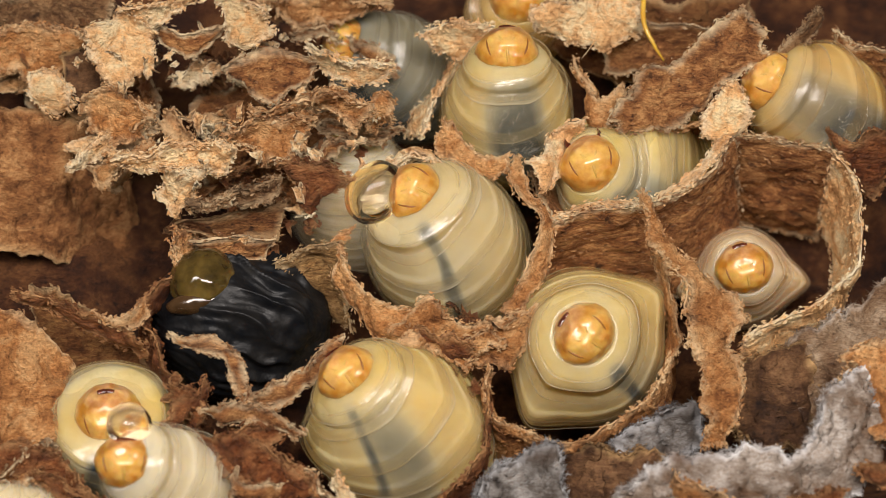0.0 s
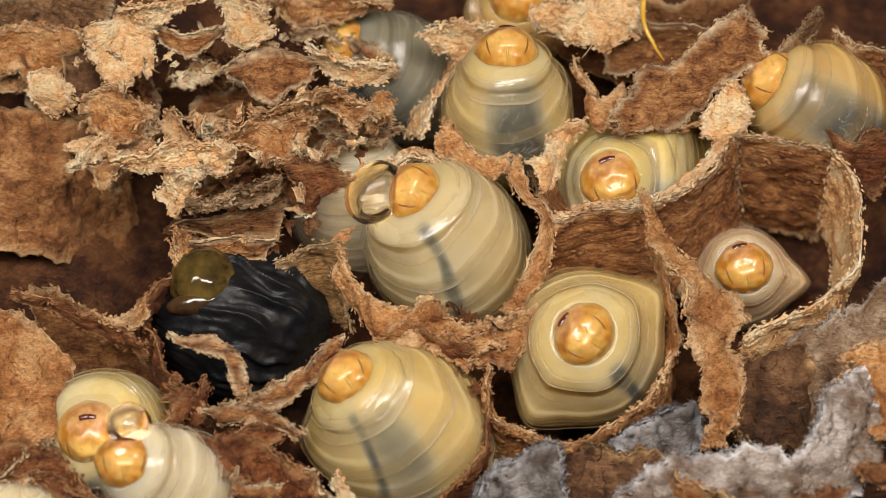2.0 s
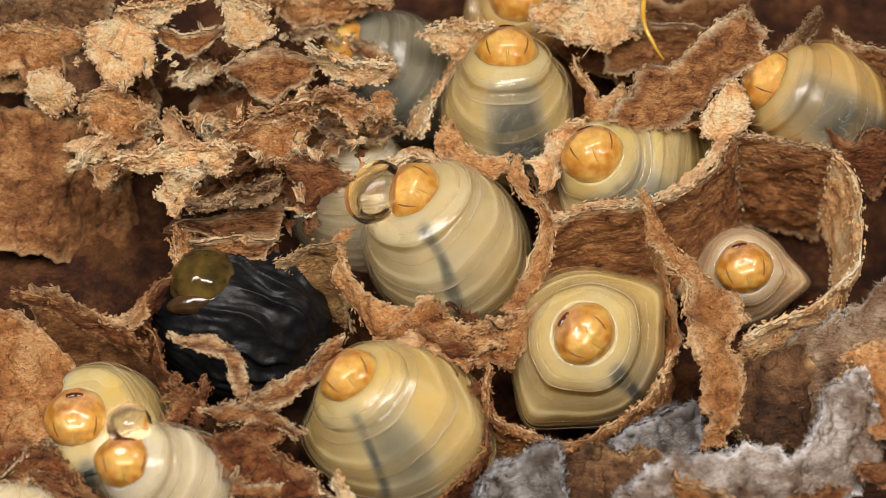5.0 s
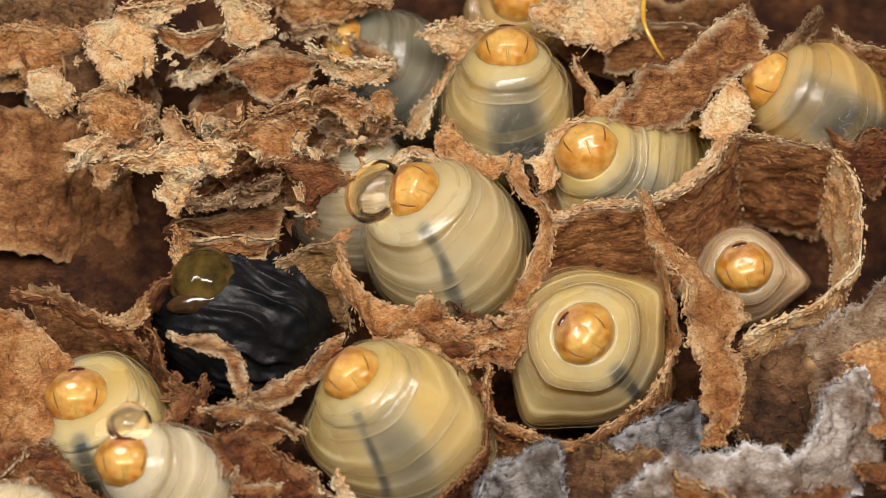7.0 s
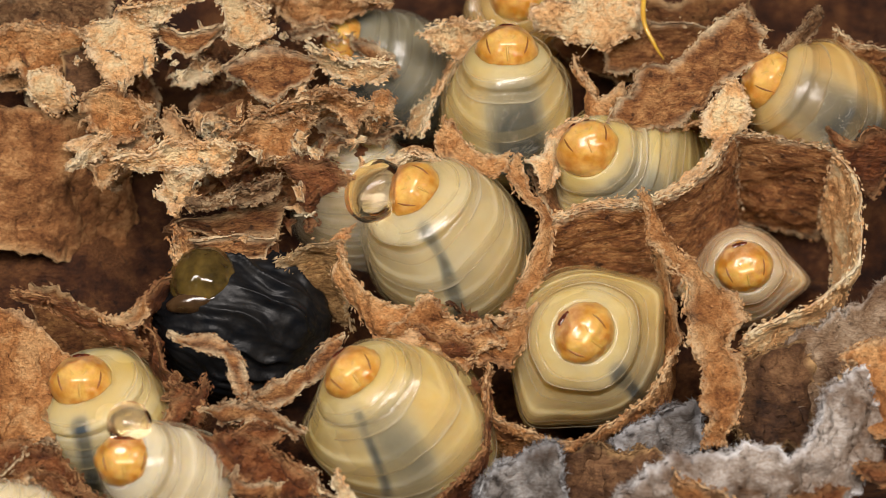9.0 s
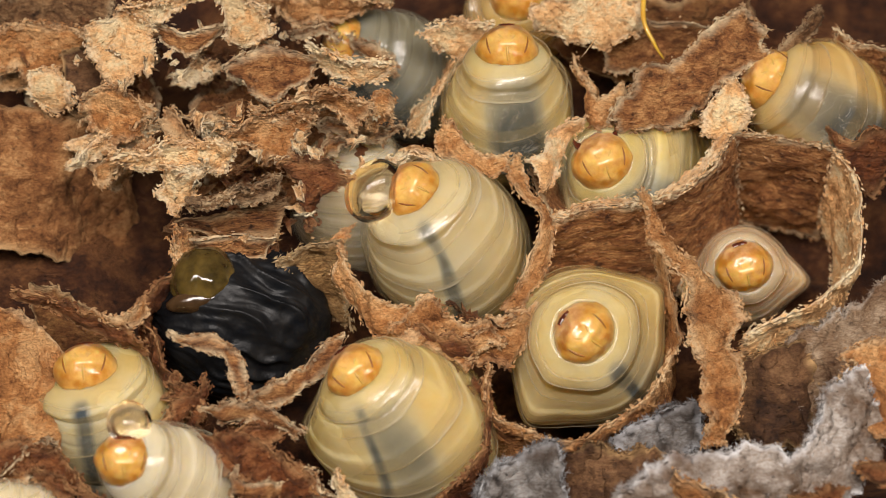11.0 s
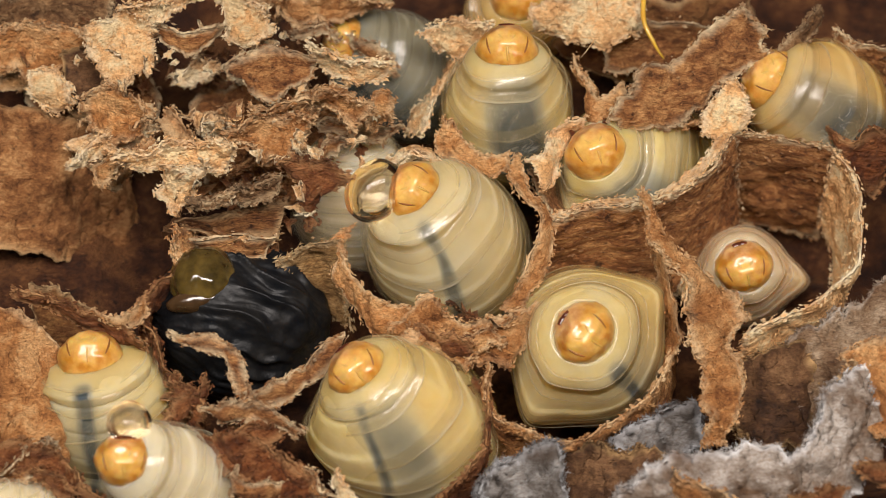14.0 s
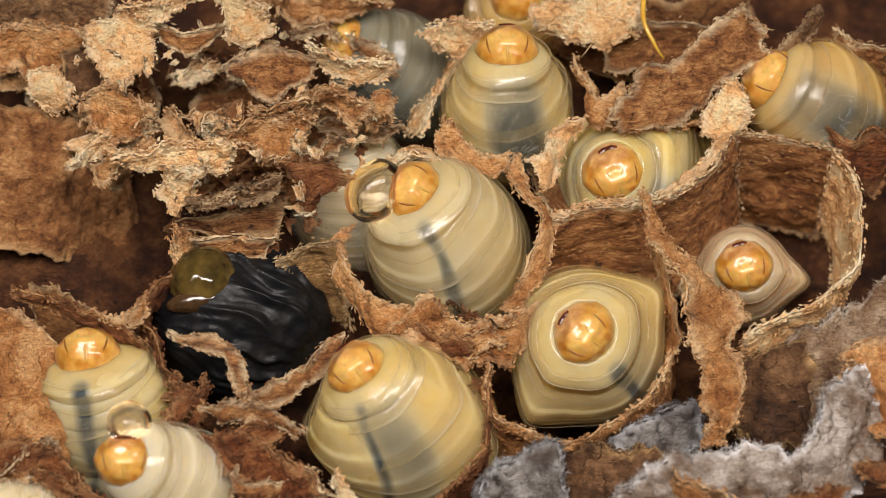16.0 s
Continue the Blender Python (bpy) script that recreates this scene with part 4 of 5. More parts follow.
flake(PALE_PAPER, [(-5.91, 8.39, 3.0), (-4.39, 8.21, 3.0), (-2.57, 7.73, 3.0)], [(-5.71, 8.36, 1.6), (-4.17, 7.94, 1.6), (-2.79, 7.46, 1.6)], 0.2)
flake(TAN_PAPER, [(-8.33, 5.22, 3.2), (-5.6, 6.03, 3.2), (-3.2, 5.68, 3.2)], [(-7.9, 5.61, 2.0), (-5.14, 5.99, 2.0), (-3.87, 4.94, 2.0)], 0.2)
flake(TAN_PAPER, [(-9.61, 4.01, 2.8), (-7.6, 5.19, 2.8), (-5.65, 5.4, 2.8)], [(-8.39, 3.83, 1.4), (-7.13, 3.78, 1.4), (-6.09, 4.24, 1.4)], 0.4)
flake(PALE_PAPER, [(-10.86, 5.17, 2.0), (-10.16, 5.4, 2.0), (-9.35, 5.17, 2.0)], [(-10.76, 5.02, 1.2), (-10.07, 4.91, 1.2), (-9.3, 5.08, 1.2)], 0.1)
flake(TAN_PAPER, [(-8.68, 12.56, 0.8), (-5.83, 12.81, 0.8), (-2.44, 12.41, 0.8)], [(-7.45, 12.47, -0.6), (-5.61, 12.1, -0.6), (-2.78, 12.78, -0.6)], 0.3)
flake(PALE_PAPER, [(-15.84, 7.41, -0.2), (-14.64, 7.59, -0.2), (-13.38, 7.71, -0.2)], [(-15.61, 6.15, -1.2), (-14.46, 5.8, -1.2), (-13.4, 6.3, -1.2)], 0.2)
flake(PALE_PAPER, [(-14.3, 2.46, 3.4), (-11.48, 3.46, 3.4), (-9.05, 3.35, 3.4)], [(-13.15, 2.6, 2.2), (-11.29, 2.69, 2.2), (-9.62, 2.63, 2.2)], 0.3)
flake(PALE_PAPER, [(-12.5, 2.41, 3.0), (-11.23, 2.63, 3.0), (-10.15, 2.81, 3.0)], [(-12.82, 1.91, 1.4), (-11.78, 1.0, 1.4), (-10.87, 1.94, 1.4)], 0.4)
flake(GREY_PAPER, [(-11.38, 0.38, 3.0), (-9.92, 0.6, 3.0), (-8.67, 1.39, 3.0), (-6.97, 2.46, 3.0)], [(-11.22, 0.45, 2.0), (-9.74, 0.56, 2.0), (-8.47, 1.27, 2.0), (-6.86, 2.0, 2.0)], 0.15)
flake(RED_PAPER, [(-7.16, 2.81, 2.9), (-5.92, 3.0, 2.9), (-4.44, 1.73, 2.9)], [(-6.74, 1.88, 1.2), (-5.91, 0.18, 1.2), (-5.53, 1.37, 1.2)], 0.35)
flake(SHADE_TONED_PAPER, [(-11.78, 1.02, 0.8), (-9.59, 1.19, 0.8), (-7.07, 2.1, 0.8)], [(-11.53, 0.77, 0.0), (-9.62, 0.51, 0.0), (-7.19, 0.68, 0.0)], 0.2)
flake(BROWN_PAPER, [(-11.14, 0.29, 0.3), (-9.35, 0.52, 0.3), (-7.49, 0.32, 0.3)], [(-10.97, 0.11, -0.8), (-9.39, -0.23, -0.8), (-7.84, -0.03, -0.8)], 0.2)
flake(PALE_PAPER, [(-16.69, 2.63, 2.8), (-15.74, 3.38, 2.8), (-14.54, 4.09, 2.8)], [(-16.45, 2.83, 2.0), (-15.57, 3.26, 2.0), (-14.51, 3.89, 2.0)], 0.1)
flake(TAN_PAPER, [(-14.75, 3.61, 2.4), (-13.93, 3.66, 2.4), (-13.0, 3.41, 2.4)], [(-15.26, 3.37, 1.2), (-15.43, 2.74, 1.2), (-15.85, 2.28, 1.2)], 0.1)
flake(TAN_PAPER, [(-20.64, 10.33, 1.5), (-18.6, 11.05, 1.8), (-15.48, 9.96, 1.6)], [(-20.5, 8.9, -0.1), (-18.44, 8.9, -0.1), (-16.39, 9.68, 0.1)], 0.3)
flake(CELL_FELT, [(-17.33, 9.73, 1.0), (-16.32, 10.03, 1.0), (-15.24, 9.13, 1.0)], [(-17.13, 7.46, -0.7), (-16.33, 7.01, -0.7), (-15.59, 7.76, -0.7)], 0.0)
flake(PALE_PAPER, [(-18.6, 8.28, 1.4), (-17.81, 8.31, 1.6), (-16.9, 7.69, 1.4)], [(-18.31, 7.28, 0.1), (-17.65, 6.98, 0.1), (-16.9, 7.28, 0.1)], -0.3)
flake(TAN_PAPER, [(-16.08, 6.98, 1.6), (-14.42, 7.15, 1.8), (-13.04, 6.09, 1.6)], [(-16.17, 5.8, 0.1), (-14.88, 5.5, 0.1), (-13.49, 5.65, 0.1)], 0.3)
flake(PALE_PAPER, [(-0.83, 10.64, 1.0), (0.41, 11.18, 1.2), (2.09, 10.95, 1.0)], [(-0.23, 10.42, -0.5), (0.94, 10.3, -0.5), (2.29, 11.15, -0.3)], 0.0)
flake(PALE_PAPER, [(4.04, 11.89, 1.2), (6.37, 12.37, 1.4), (9.09, 12.35, 1.2)], [(4.33, 11.61, -0.3), (6.67, 10.91, -0.3), (9.16, 11.52, -0.3)], -0.3)
flake(BROWN_PAPER, [(7.17, 10.96, 0.0), (9.54, 11.89, 0.0), (12.4, 11.58, 0.0)], [(7.56, 10.79, -2.7), (9.41, 10.79, -2.7), (11.8, 11.1, -2.7)], 0.3)
flake(GREY_PAPER, [(-20.85, 12.17, 1.0), (-18.31, 13.09, 1.0), (-15.12, 12.53, 1.4)], [(-20.76, 11.4, -0.7), (-18.17, 11.71, -0.7), (-15.49, 11.46, -0.3)], 0.0)
flake(TAN_PAPER, [(-3.25, 6.15, 2.0), (-2.83, 6.61, 2.2), (-2.37, 6.29, 2.0)], [(-3.4, 5.59, 0.7), (-2.94, 5.59, 0.7), (-2.52, 6.18, 0.7)], -0.3)
flake(PALE_PAPER, [(-2.36, 3.62, 1.6), (-1.48, 4.28, 1.8), (-0.35, 3.62, 1.6)], [(-2.12, 3.96, 0.5), (-1.24, 4.1, 0.5), (-0.48, 3.81, 0.5)], 0.3)
flake(TAN_PAPER, [(-11.82, 0.77, 0.8), (-11.59, -0.25, 0.6), (-11.29, -0.71, 0.4)], [(-11.07, 1.48, -0.5), (-11.04, 0.44, -0.7), (-11.14, -0.41, -0.7)], 0.0)

# ---- grey silk caps in front ----
sheet("silk_cap", [(1.33, -12.07, 0.5), (2.54, -10.43, 0.6), (3.75, -9.64, 0.6), (5.18, -10.03, 0.6)], [(1.82, -13.51, -1.0), (3.02, -13.51, -1.0), (4.22, -13.51, -1.0), (5.65, -13.51, -1.0)], SILK, "torn grey silk cap of a cell", "silk cap", "silk caps", thick=0.4, ragged=0.8, crumple=0.4, fuzz=700)
sheet("cell_floor", [(4.51, -9.5, -0.6), (6.21, -9.33, -0.5), (7.66, -9.44, -0.5), (9.34, -9.59, -0.4)], [(4.73, -13.1, -2.0), (6.43, -13.1, -2.0), (7.88, -13.1, -2.0), (9.57, -13.1, -2.0)], CELL_FELT, "dark brown felted floor of an opened cell", "cell floor", thick=0.4, ragged=0.8, crumple=0.6, fuzz=260)
sheet("silk_cap", [(7.46, -12.54, 1.6), (8.66, -11.35, 1.8), (12.24, -10.4, 2.0), (15.09, -10.4, 2.0), (16.26, -7.97, 2.4), (17.9, -6.64, 2.4)], [(7.71, -14.12, 0.5), (9.83, -14.12, 0.5), (12.2, -14.12, 0.5), (14.59, -13.61, 0.5), (17.52, -12.11, 0.6), (18.63, -9.16, 1.0)], PALE_SILK, "fluffy grey silk cap torn open", "silk cap", "silk caps", thick=0.5, ragged=0.9, crumple=0.4, fuzz=700)
sheet("cell_floor", [(12.76, -5.18, -1.2), (14.04, -4.4, -1.2), (16.08, -3.52, -1.2)], [(12.77, -9.14, -2.0), (14.38, -8.87, -2.0), (16.36, -8.6, -2.0)], CELL_FELT, "dark reddish felted floor of an opened cell", "cell floor", thick=0.4, ragged=0.8, crumple=0.6, fuzz=260)
sheet("silk_cap", [(14.9, -4.23, -1.0), (16.58, -3.06, -1.0), (18.44, -1.7, -1.2), (20.61, -0.22, -1.6)], [(15.7, -7.25, -2.0), (16.9, -7.8, -2.0), (18.64, -7.52, -2.0), (20.72, -6.16, -2.0)], FELT, "brown-grey papery silk cap", "silk cap", "silk caps", thick=0.4, ragged=0.8, crumple=0.4, fuzz=700)
sheet("silk_cap", [(7.42, -9.28, -0.5), (8.91, -7.99, -0.4), (10.9, -6.92, -0.4)], [(8.42, -10.16, -1.5), (9.89, -9.89, -1.5), (11.63, -9.1, -1.5)], SILK, "torn grey silk cap of a cell", "silk cap", "silk caps", thick=0.4, ragged=0.6, crumple=0.5, fuzz=700)
sheet("paper_flake", [(17.18, -6.21, 2.6), (18.15, -5.77, 2.8), (19.4, -5.4, 2.6)], [(16.96, -7.86, 1.6), (18.05, -9.44, 1.6), (19.41, -10.48, 1.6)], TAN_PAPER, "tan fibrous flake on the silk", thick=0.4, ragged=0.8, crumple=0.5, **FLAKE)

# ---- the old envelope beside the comb ----
ENV = dict(category="nest envelope", group="sheets of the nest's envelope")
sheet("envelope_sheet", [(-21.85, 7.93, -1.0), (-18.13, 7.34, -0.5), (-16.03, 7.61, -2.5), (-14.48, 6.58, -6.0)], [(-21.67, 1.81, -3.0), (-18.2, 1.85, -4.0), (-15.96, 2.6, -7.0), (-13.92, 2.22, -8.0)], ENVELOPE, "rough orange-brown sheet of the nest's envelope", thick=0.6, ragged=0.6, crumple=0.3, crumbs=0.2, **ENV)
sheet("envelope_sheet", [(-20.9, -2.59, 0.0), (-18.84, -3.22, 0.3), (-17.58, -4.11, 0.0), (-16.17, -4.94, -1.0)], [(-20.33, -11.95, -1.0), (-18.42, -11.69, -1.0), (-17.34, -10.69, -1.5), (-16.54, -8.87, -2.0)], TAN_PAPER, "pale streaked sheet of the nest's envelope", thick=0.6, ragged=0.6, crumple=0.45, crumbs=0.3, **ENV)
sheet("envelope_sheet", [(-18.39, -0.32, -2.5), (-16.04, -1.46, -2.5), (-13.45, -3.47, -3.0), (-12.11, -5.42, -3.0)], [(-18.36, -3.55, -4.0), (-16.55, -4.11, -4.0), (-14.87, -4.19, -5.0), (-13.29, -5.31, -5.0)], SHADE_TONED_PAPER, "folded sheet behind a larva, coloured dark for shade", thick=0.5, ragged=0.6, crumple=0.45, crumbs=0.3, **ENV)
sheet("envelope_sheet", [(-19.5, 12.6, -2.2), (-16.5, 12.4, -2.4), (-13.6, 11.9, -2.8)], [(-19.0, 6.6, -3.2), (-16.2, 6.2, -3.4), (-13.4, 6.0, -3.8)], BROWN_PAPER, "brown sheet of the envelope behind the flakes", thick=0.5, ragged=0.9, crumple=0.6, crumbs=0.2, **ENV)
sheet("envelope_sheet", [(-11.2, 10.6, -3.2), (-8.0, 10.2, -3.0), (-3.6, 9.4, -3.2)], [(-11.0, 4.6, -4.2), (-8.0, 4.4, -4.2), (-4.2, 4.4, -4.4)], BROWN_PAPER, "orange-brown sheet of the envelope under the flakes", thick=0.5, ragged=0.9, crumple=0.6, crumbs=0.2, **ENV)
sheet("envelope_sheet", [(4.7, 15.05, -2.0), (7.86, 14.41, -1.5), (11.04, 14.09, -1.5), (14.56, 14.73, -2.0)], [(4.76, 13.46, -5.0), (7.97, 11.88, -5.0), (11.2, 11.88, -5.0), (14.76, 13.15, -5.0)], SHADE_TONED_PAPER, "smooth reddish-brown sheet behind the cells, darkened for shade", thick=0.5, ragged=0.6, crumple=0.4, crumbs=0.2, **ENV)

chips("paper_crumbs", "crumbs of pale torn paper heaped on flakes", [((-11.31, 2.67, 2.0), 1.3, 16), ((-7.63, 4.52, 1.8), 1.4, 12), ((-13.86, 9.11, 2.0), 1.3, 14), ((-9.05, 10.01, 2.0), 1.3, 10), ((-5.59, 2.61, 1.6), 1.0, 10), ((-4.17, 7.57, 1.6), 1.2, 10)], PALE_PAPER, 0.34, 3)
chips("paper_crumbs", "crumbs of brown torn paper heaped on flakes", [((-11.38, 9.75, -2.0), 2.2, 30), ((-8.52, 3.78, -1.0), 1.8, 30), ((-9.27, 1.42, -2.0), 1.6, 25), ((-16.53, 10.06, -1.0), 2.0, 20), ((-6.24, 6.15, -0.0), 1.4, 16), ((0.39, -4.64, -0.6), 0.8, 24), ((-8.53, -10.03, 0.0), 1.2, 14), ((-11.06, -7.55, -0.2), .5, 12)], RED_PAPER, 0.42, 5)

# ---- more flakes heaped in the broken part of the comb ----
def heap(spots, seed, kinds=(0, 1, 2, 3)):
    rng = np.random.default_rng(seed)
    stocks = ((PALE_PAPER, "pale crumbling paper flake with frayed edges"), (TAN_PAPER, "torn tan paper flake with frayed edges"), (BROWN_PAPER, "dark brown curled paper flake"), (RED_PAPER, "wet reddish-brown paper flake"))
    for x, y, z, side in spots:
        stock, words = stocks[kinds[int(rng.integers(0, len(kinds)))]]
        a = side + rng.normal(0, 0.5)
        along = np.array([math.cos(a), math.sin(a), rng.normal(0, 0.2)]) * rng.uniform(0.9, 1.7)
        down = np.array([0.25 * rng.normal(), -0.55, -rng.uniform(0.3, 1.3)]) * rng.uniform(0.6, 1.2)
        c = np.array([x, y, z])
        lift = np.array([0, 0, rng.uniform(0.1, 0.6)])
        top = [c - along, c + lift + 0.2 * along, c + along]
        sheet("paper_flake", [tuple(v) for v in top], [tuple(v + down * s) for v, s in zip(top, (0.8, 1.2, 0.7))], stock, words, thick=0.4, ragged=0.7, crumple=0.36, crumbs=2.2, belly=float(rng.normal(0, 0.25)), **FLAKE)


heap([(-11.31, 9.44, -0.5, -0.4), (-8.82, 8.65, -0.2, 0.2), (-6.75, 8.23, 0.0, -0.3), (-3.66, 6.45, 0.0, 0.4), (-10.37, 7.49, -1.0, 0.2), (-11.56, 6.01, -0.5, -0.2), (-8.44, 4.98, 0.0, 0.3), (-5.43, 5.39, -0.2, 0.5), (-8.36, 2.23, 0.0, 0.2), (-10.93, 1.19, -1.5, 0.0), (-7.9, 0.91, -1.5, 0.1), (-5.61, 0.35, -1.0, 0.2), (-17.98, 10.96, -0.5, 0.6), (-16.66, 11.56, 0.0, -0.3), (-19.25, 9.75, -1.0, 0.3), (-14.87, 6.24, -0.4, -0.2), (-14.02, 4.63, -0.4, 0.2), (-5.83, 11.76, -0.8, 0.1), (-3.23, 11.27, -1.0, -0.2)], 11)
heap([(*(-1.57, -4.59, 0.4), 0.3), (*(-0.1, -4.47, 1.0), -0.3), (*(1.61, -4.78, 0.8), 0.2), (*(3.1, -3.76, 0.4), 0.6)], 17, (1, 2, 1, 3))
heap([(*(-9.21, -9.86, 0.8), 0.4), (*(-8.01, -9.43, 1.0), -0.3), (*(-6.81, -10.3, 0.6), -0.5),
      (*(-7.5, -11.29, 0.5), 0.2), (*(-5.83, -11.51, 0.4), -0.4), (*(-11.25, -7.69, 0.4), 0.9), (*(-17.85, -10.47, 0.4), 0.2), (*(-16.57, -11.34, 0.6), -0.5)], 12, (3, 3, 3, 2))
heap([(*(11.24, -12.34, 1.6), 0.2), (*(15.45, -12.58, 1.8), 0.4), (*(18.3, -11.52, 2.2), 0.9)], 14, (1, 2, 1, 3))
sheet("cell_wall", [(4.42, 1.3, 0.12), (6.56, 1.88, 0.42), (8.7, 2.05, 0.42), (10.48, 2.8, 0.42), (12.11, 4.25, 0.42), (13.17, 5.77, 0.72)], [(4.4, 1.6, 0.0), (6.5, 2.25, 0.25), (8.6, 2.45, 0.25), (10.3, 3.2, 0.25), (11.8, 4.55, 0.25), (12.8, 5.95, 0.6)], PALE_PAPER, "pale folded-over rim of a paper cell wall", thick=0.3, ragged=0.25, crumple=0.15, **WALL)


def fibre(points, width, mat, label):
    c = np.mean(np.asarray(points), axis=0)
    ob = part("fibre", tube_mesh("fibre", np.asarray(points) - c, (width, width * 0.8, width * 0.3), mat, 6, 20, 3, 0.02))
    ob.location = Vector(c) * MM
    tagged(ob, label, "fibre", "loose fibres")


fibre([(9.24, 12.81, 1.2), (9.18, 11.12, 1.2), (9.64, 10.16, 0.8), (10.1, 9.68, 0.2)], 0.14, YOLK, "glossy yellow fibre hanging behind the cells")
fibre([(5.16, 10.2, 1.6), (6.04, 9.9, 1.8), (7.02, 9.9, 1.6)], 0.03, PALE_PAPER, "fine pale plant fibre across the flakes")
fibre([(7.08, 10.26, 1.6), (6.69, 9.63, 1.4), (6.25, 9.16, 1.2)], 0.03, PALE_PAPER, "fine pale plant fibre across the flakes")

# ---- larvae ----
larva("fat cream larva with a drop at its mouth", (0.43, 3.96, -8.1), (0.85, 0.45, -2.7), (-1.32, 2.04, 1.4), 3.65, 1.42, CREAM, (-0.861, 0.254, 0.44), (0.098, -0.286, 0.953), (-0.099, -0.552, 0.828), stripe=0.85, width=0.34, taper=0.72, full=False, pleat=0.65, count=8, sunk=0.15, reach=0.93, folds=3)
drop((-3.0, 1.84, 1.95), (1.22, 1.52, 1.15), (0.0, -0.469, 0.883), (0.6, 0.706, 0.375))
larva("plump golden larva facing out of its cell", (6.88, -1.57, -7.0), (6.35, -3.75, -2.7), (6.05, -4.96, 1.6), 3.55, 1.42, STRAW, (-0.704, 0.208, 0.68), (0.399, -0.706, 0.585), (0.609, -0.776, 0.162), stripe=0.9, patch=0.35, lobe=0.26, taper=0.7, count=6, folds=3, pleat=0.45)
larva("plump yellowish larva with a blue-grey belly", (2.9, 11.4, -8.67), (3.0, 6.6, -1.8), (2.88, 9.05, 1.8), 3.1, 1.42, STRAW, (0.0, 0.831, 0.557), (0.0, -0.555, 0.832), (0.192, -0.622, 0.759), stripe=0.3, patch=1.0, spread=1.4, aside=-0.1, veins=0.4, mid=0.66, taper=0.68, reach=0.92, count=8, sunk=0.15, pleat=0.65)
larva("golden larva half behind a paper ridge", (18.4, 11.79, -8.0), (18.0, 6.83, -0.4), (14.9, 8.41, 0.4), 3.2, 1.5, GOLD, (-0.742, 0.462, 0.486), (0.0, -0.196, 0.981), (0.095, -0.7, 0.708), stripe=0.2, patch=1.0, spread=1.5, aside=0.15, veins=0.5, taper=0.72, count=6, pleat=0.6)
larva("small rosy larva deep in a wide cell", (14.1, 3.3, -9.5), (13.82, 2.15, -7.0), (13.63, 0.76, -3.2), 2.4, 1.32, PINK, (-0.199, 0.513, 0.835), (0.101, -0.848, 0.52), (0.052, -0.926, -0.374), stripe=0.0, lobe=0.35, count=5, pleat=0.4)
larva("white larva stretched out of its cell", (-8.82, -10.39, -5.0), (-10.84, -10.94, -0.8), (-13.23, -11.19, 2.2), 2.3, 1.32, WHITE, (0.0, 0.661, 0.75), (0.0, -0.703, 0.711), (0.216, -0.908, -0.36), stripe=0.2, taper=0.9, count=7, reach=0.9)
drop((-13.1, -9.95, 3.25), (0.95, 0.93, 0.9))
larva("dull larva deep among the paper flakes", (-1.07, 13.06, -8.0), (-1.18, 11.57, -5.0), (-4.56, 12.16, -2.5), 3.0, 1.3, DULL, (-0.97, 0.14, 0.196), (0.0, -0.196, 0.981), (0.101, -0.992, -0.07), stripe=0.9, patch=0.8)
larva("pale larva hidden behind the flakes", (-4.01, 6.01, -8.0), (-4.05, 5.12, -5.0), (-4.29, 7.3, -3.0), 3.0, 1.2, WHITE, (-0.314, 0.784, 0.535), (0.0, -0.196, 0.981), (0.101, -0.992, -0.07), stripe=0.4)
larva("orange larva at the back of the comb", (3.76, 16.33, -7.0), (3.54, 15.07, -4.0), (3.49, 14.41, -2.0), 2.5, 1.3, GOLD, (0.0, 0.826, 0.564), (0.0, -0.196, 0.981), (0.101, -0.992, -0.07), stripe=0.0)
larva("pale ringed larva at the comb's edge", (-15.47, -12.29, -3.0), (-17.36, -12.29, -0.5), (-20.39, -12.5, 0.0), 1.5, 0.7, WHITE, (-0.994, -0.052, 0.098), (0.0, -0.196, 0.981), (0.101, -0.992, -0.07), stripe=0.0)


def swaying(label, base, bend, rest, rows, R, r, mat, across, belly, count, cuts, follow=0.25, reach=0.88, **looks):
    """A larva that moves its head: rows hold the time, the head's place in mm, the tilt of the mouth away from the viewer and how far the jaws stand open."""
    across, up = Vector(across), Vector(across).cross(TOWARD)
    up = -up if up.z < 0 else up

    def bearing(tilt):
        a = radians(tilt)
        return TOWARD * math.cos(a) + up * math.sin(a), TOWARD * math.sin(a) - up * math.cos(a)

    mouth, forehead = bearing(rows[0][2])
    grub = larva(label, base, bend, rows[0][1], R, r, mat, mouth, forehead, belly, reach=reach, count=count, cuts=cuts, **looks)
    bodies, rings, neck = ([o for o in grub.children if o.name.startswith(name)] for name in ("body", "segment", "collar"))
    pieces = list(zip((*bodies, *rings, *neck), (0, *cuts, *range(count))))
    head = next(o for o in grub.children if o.name.startswith("head"))
    jaws = [o for o in head.children if o.name.startswith("jaw")]

    def play():
        keys = {o: [] for o in (*(o for o, _ in pieces), head, *jaws)}
        for t, where, tilt, opened in rows:
            mouth, forehead = bearing(tilt)
            leant = Vector(bend) + (Vector(where) - Vector(rest)) * follow
            poses, top = larva_poses(base, leant, where, forehead, mouth, belly, count, reach)
            for o, k in pieces:
                keys[o].append((t, poses[k]))
            keys[head].append((t, top))
            for o, side in zip(jaws, (-1, 1)):
                keys[o].append((t, jaw_pose(r, side, opened)))
        for o, steps in keys.items():
            walk(o, steps)

    return play


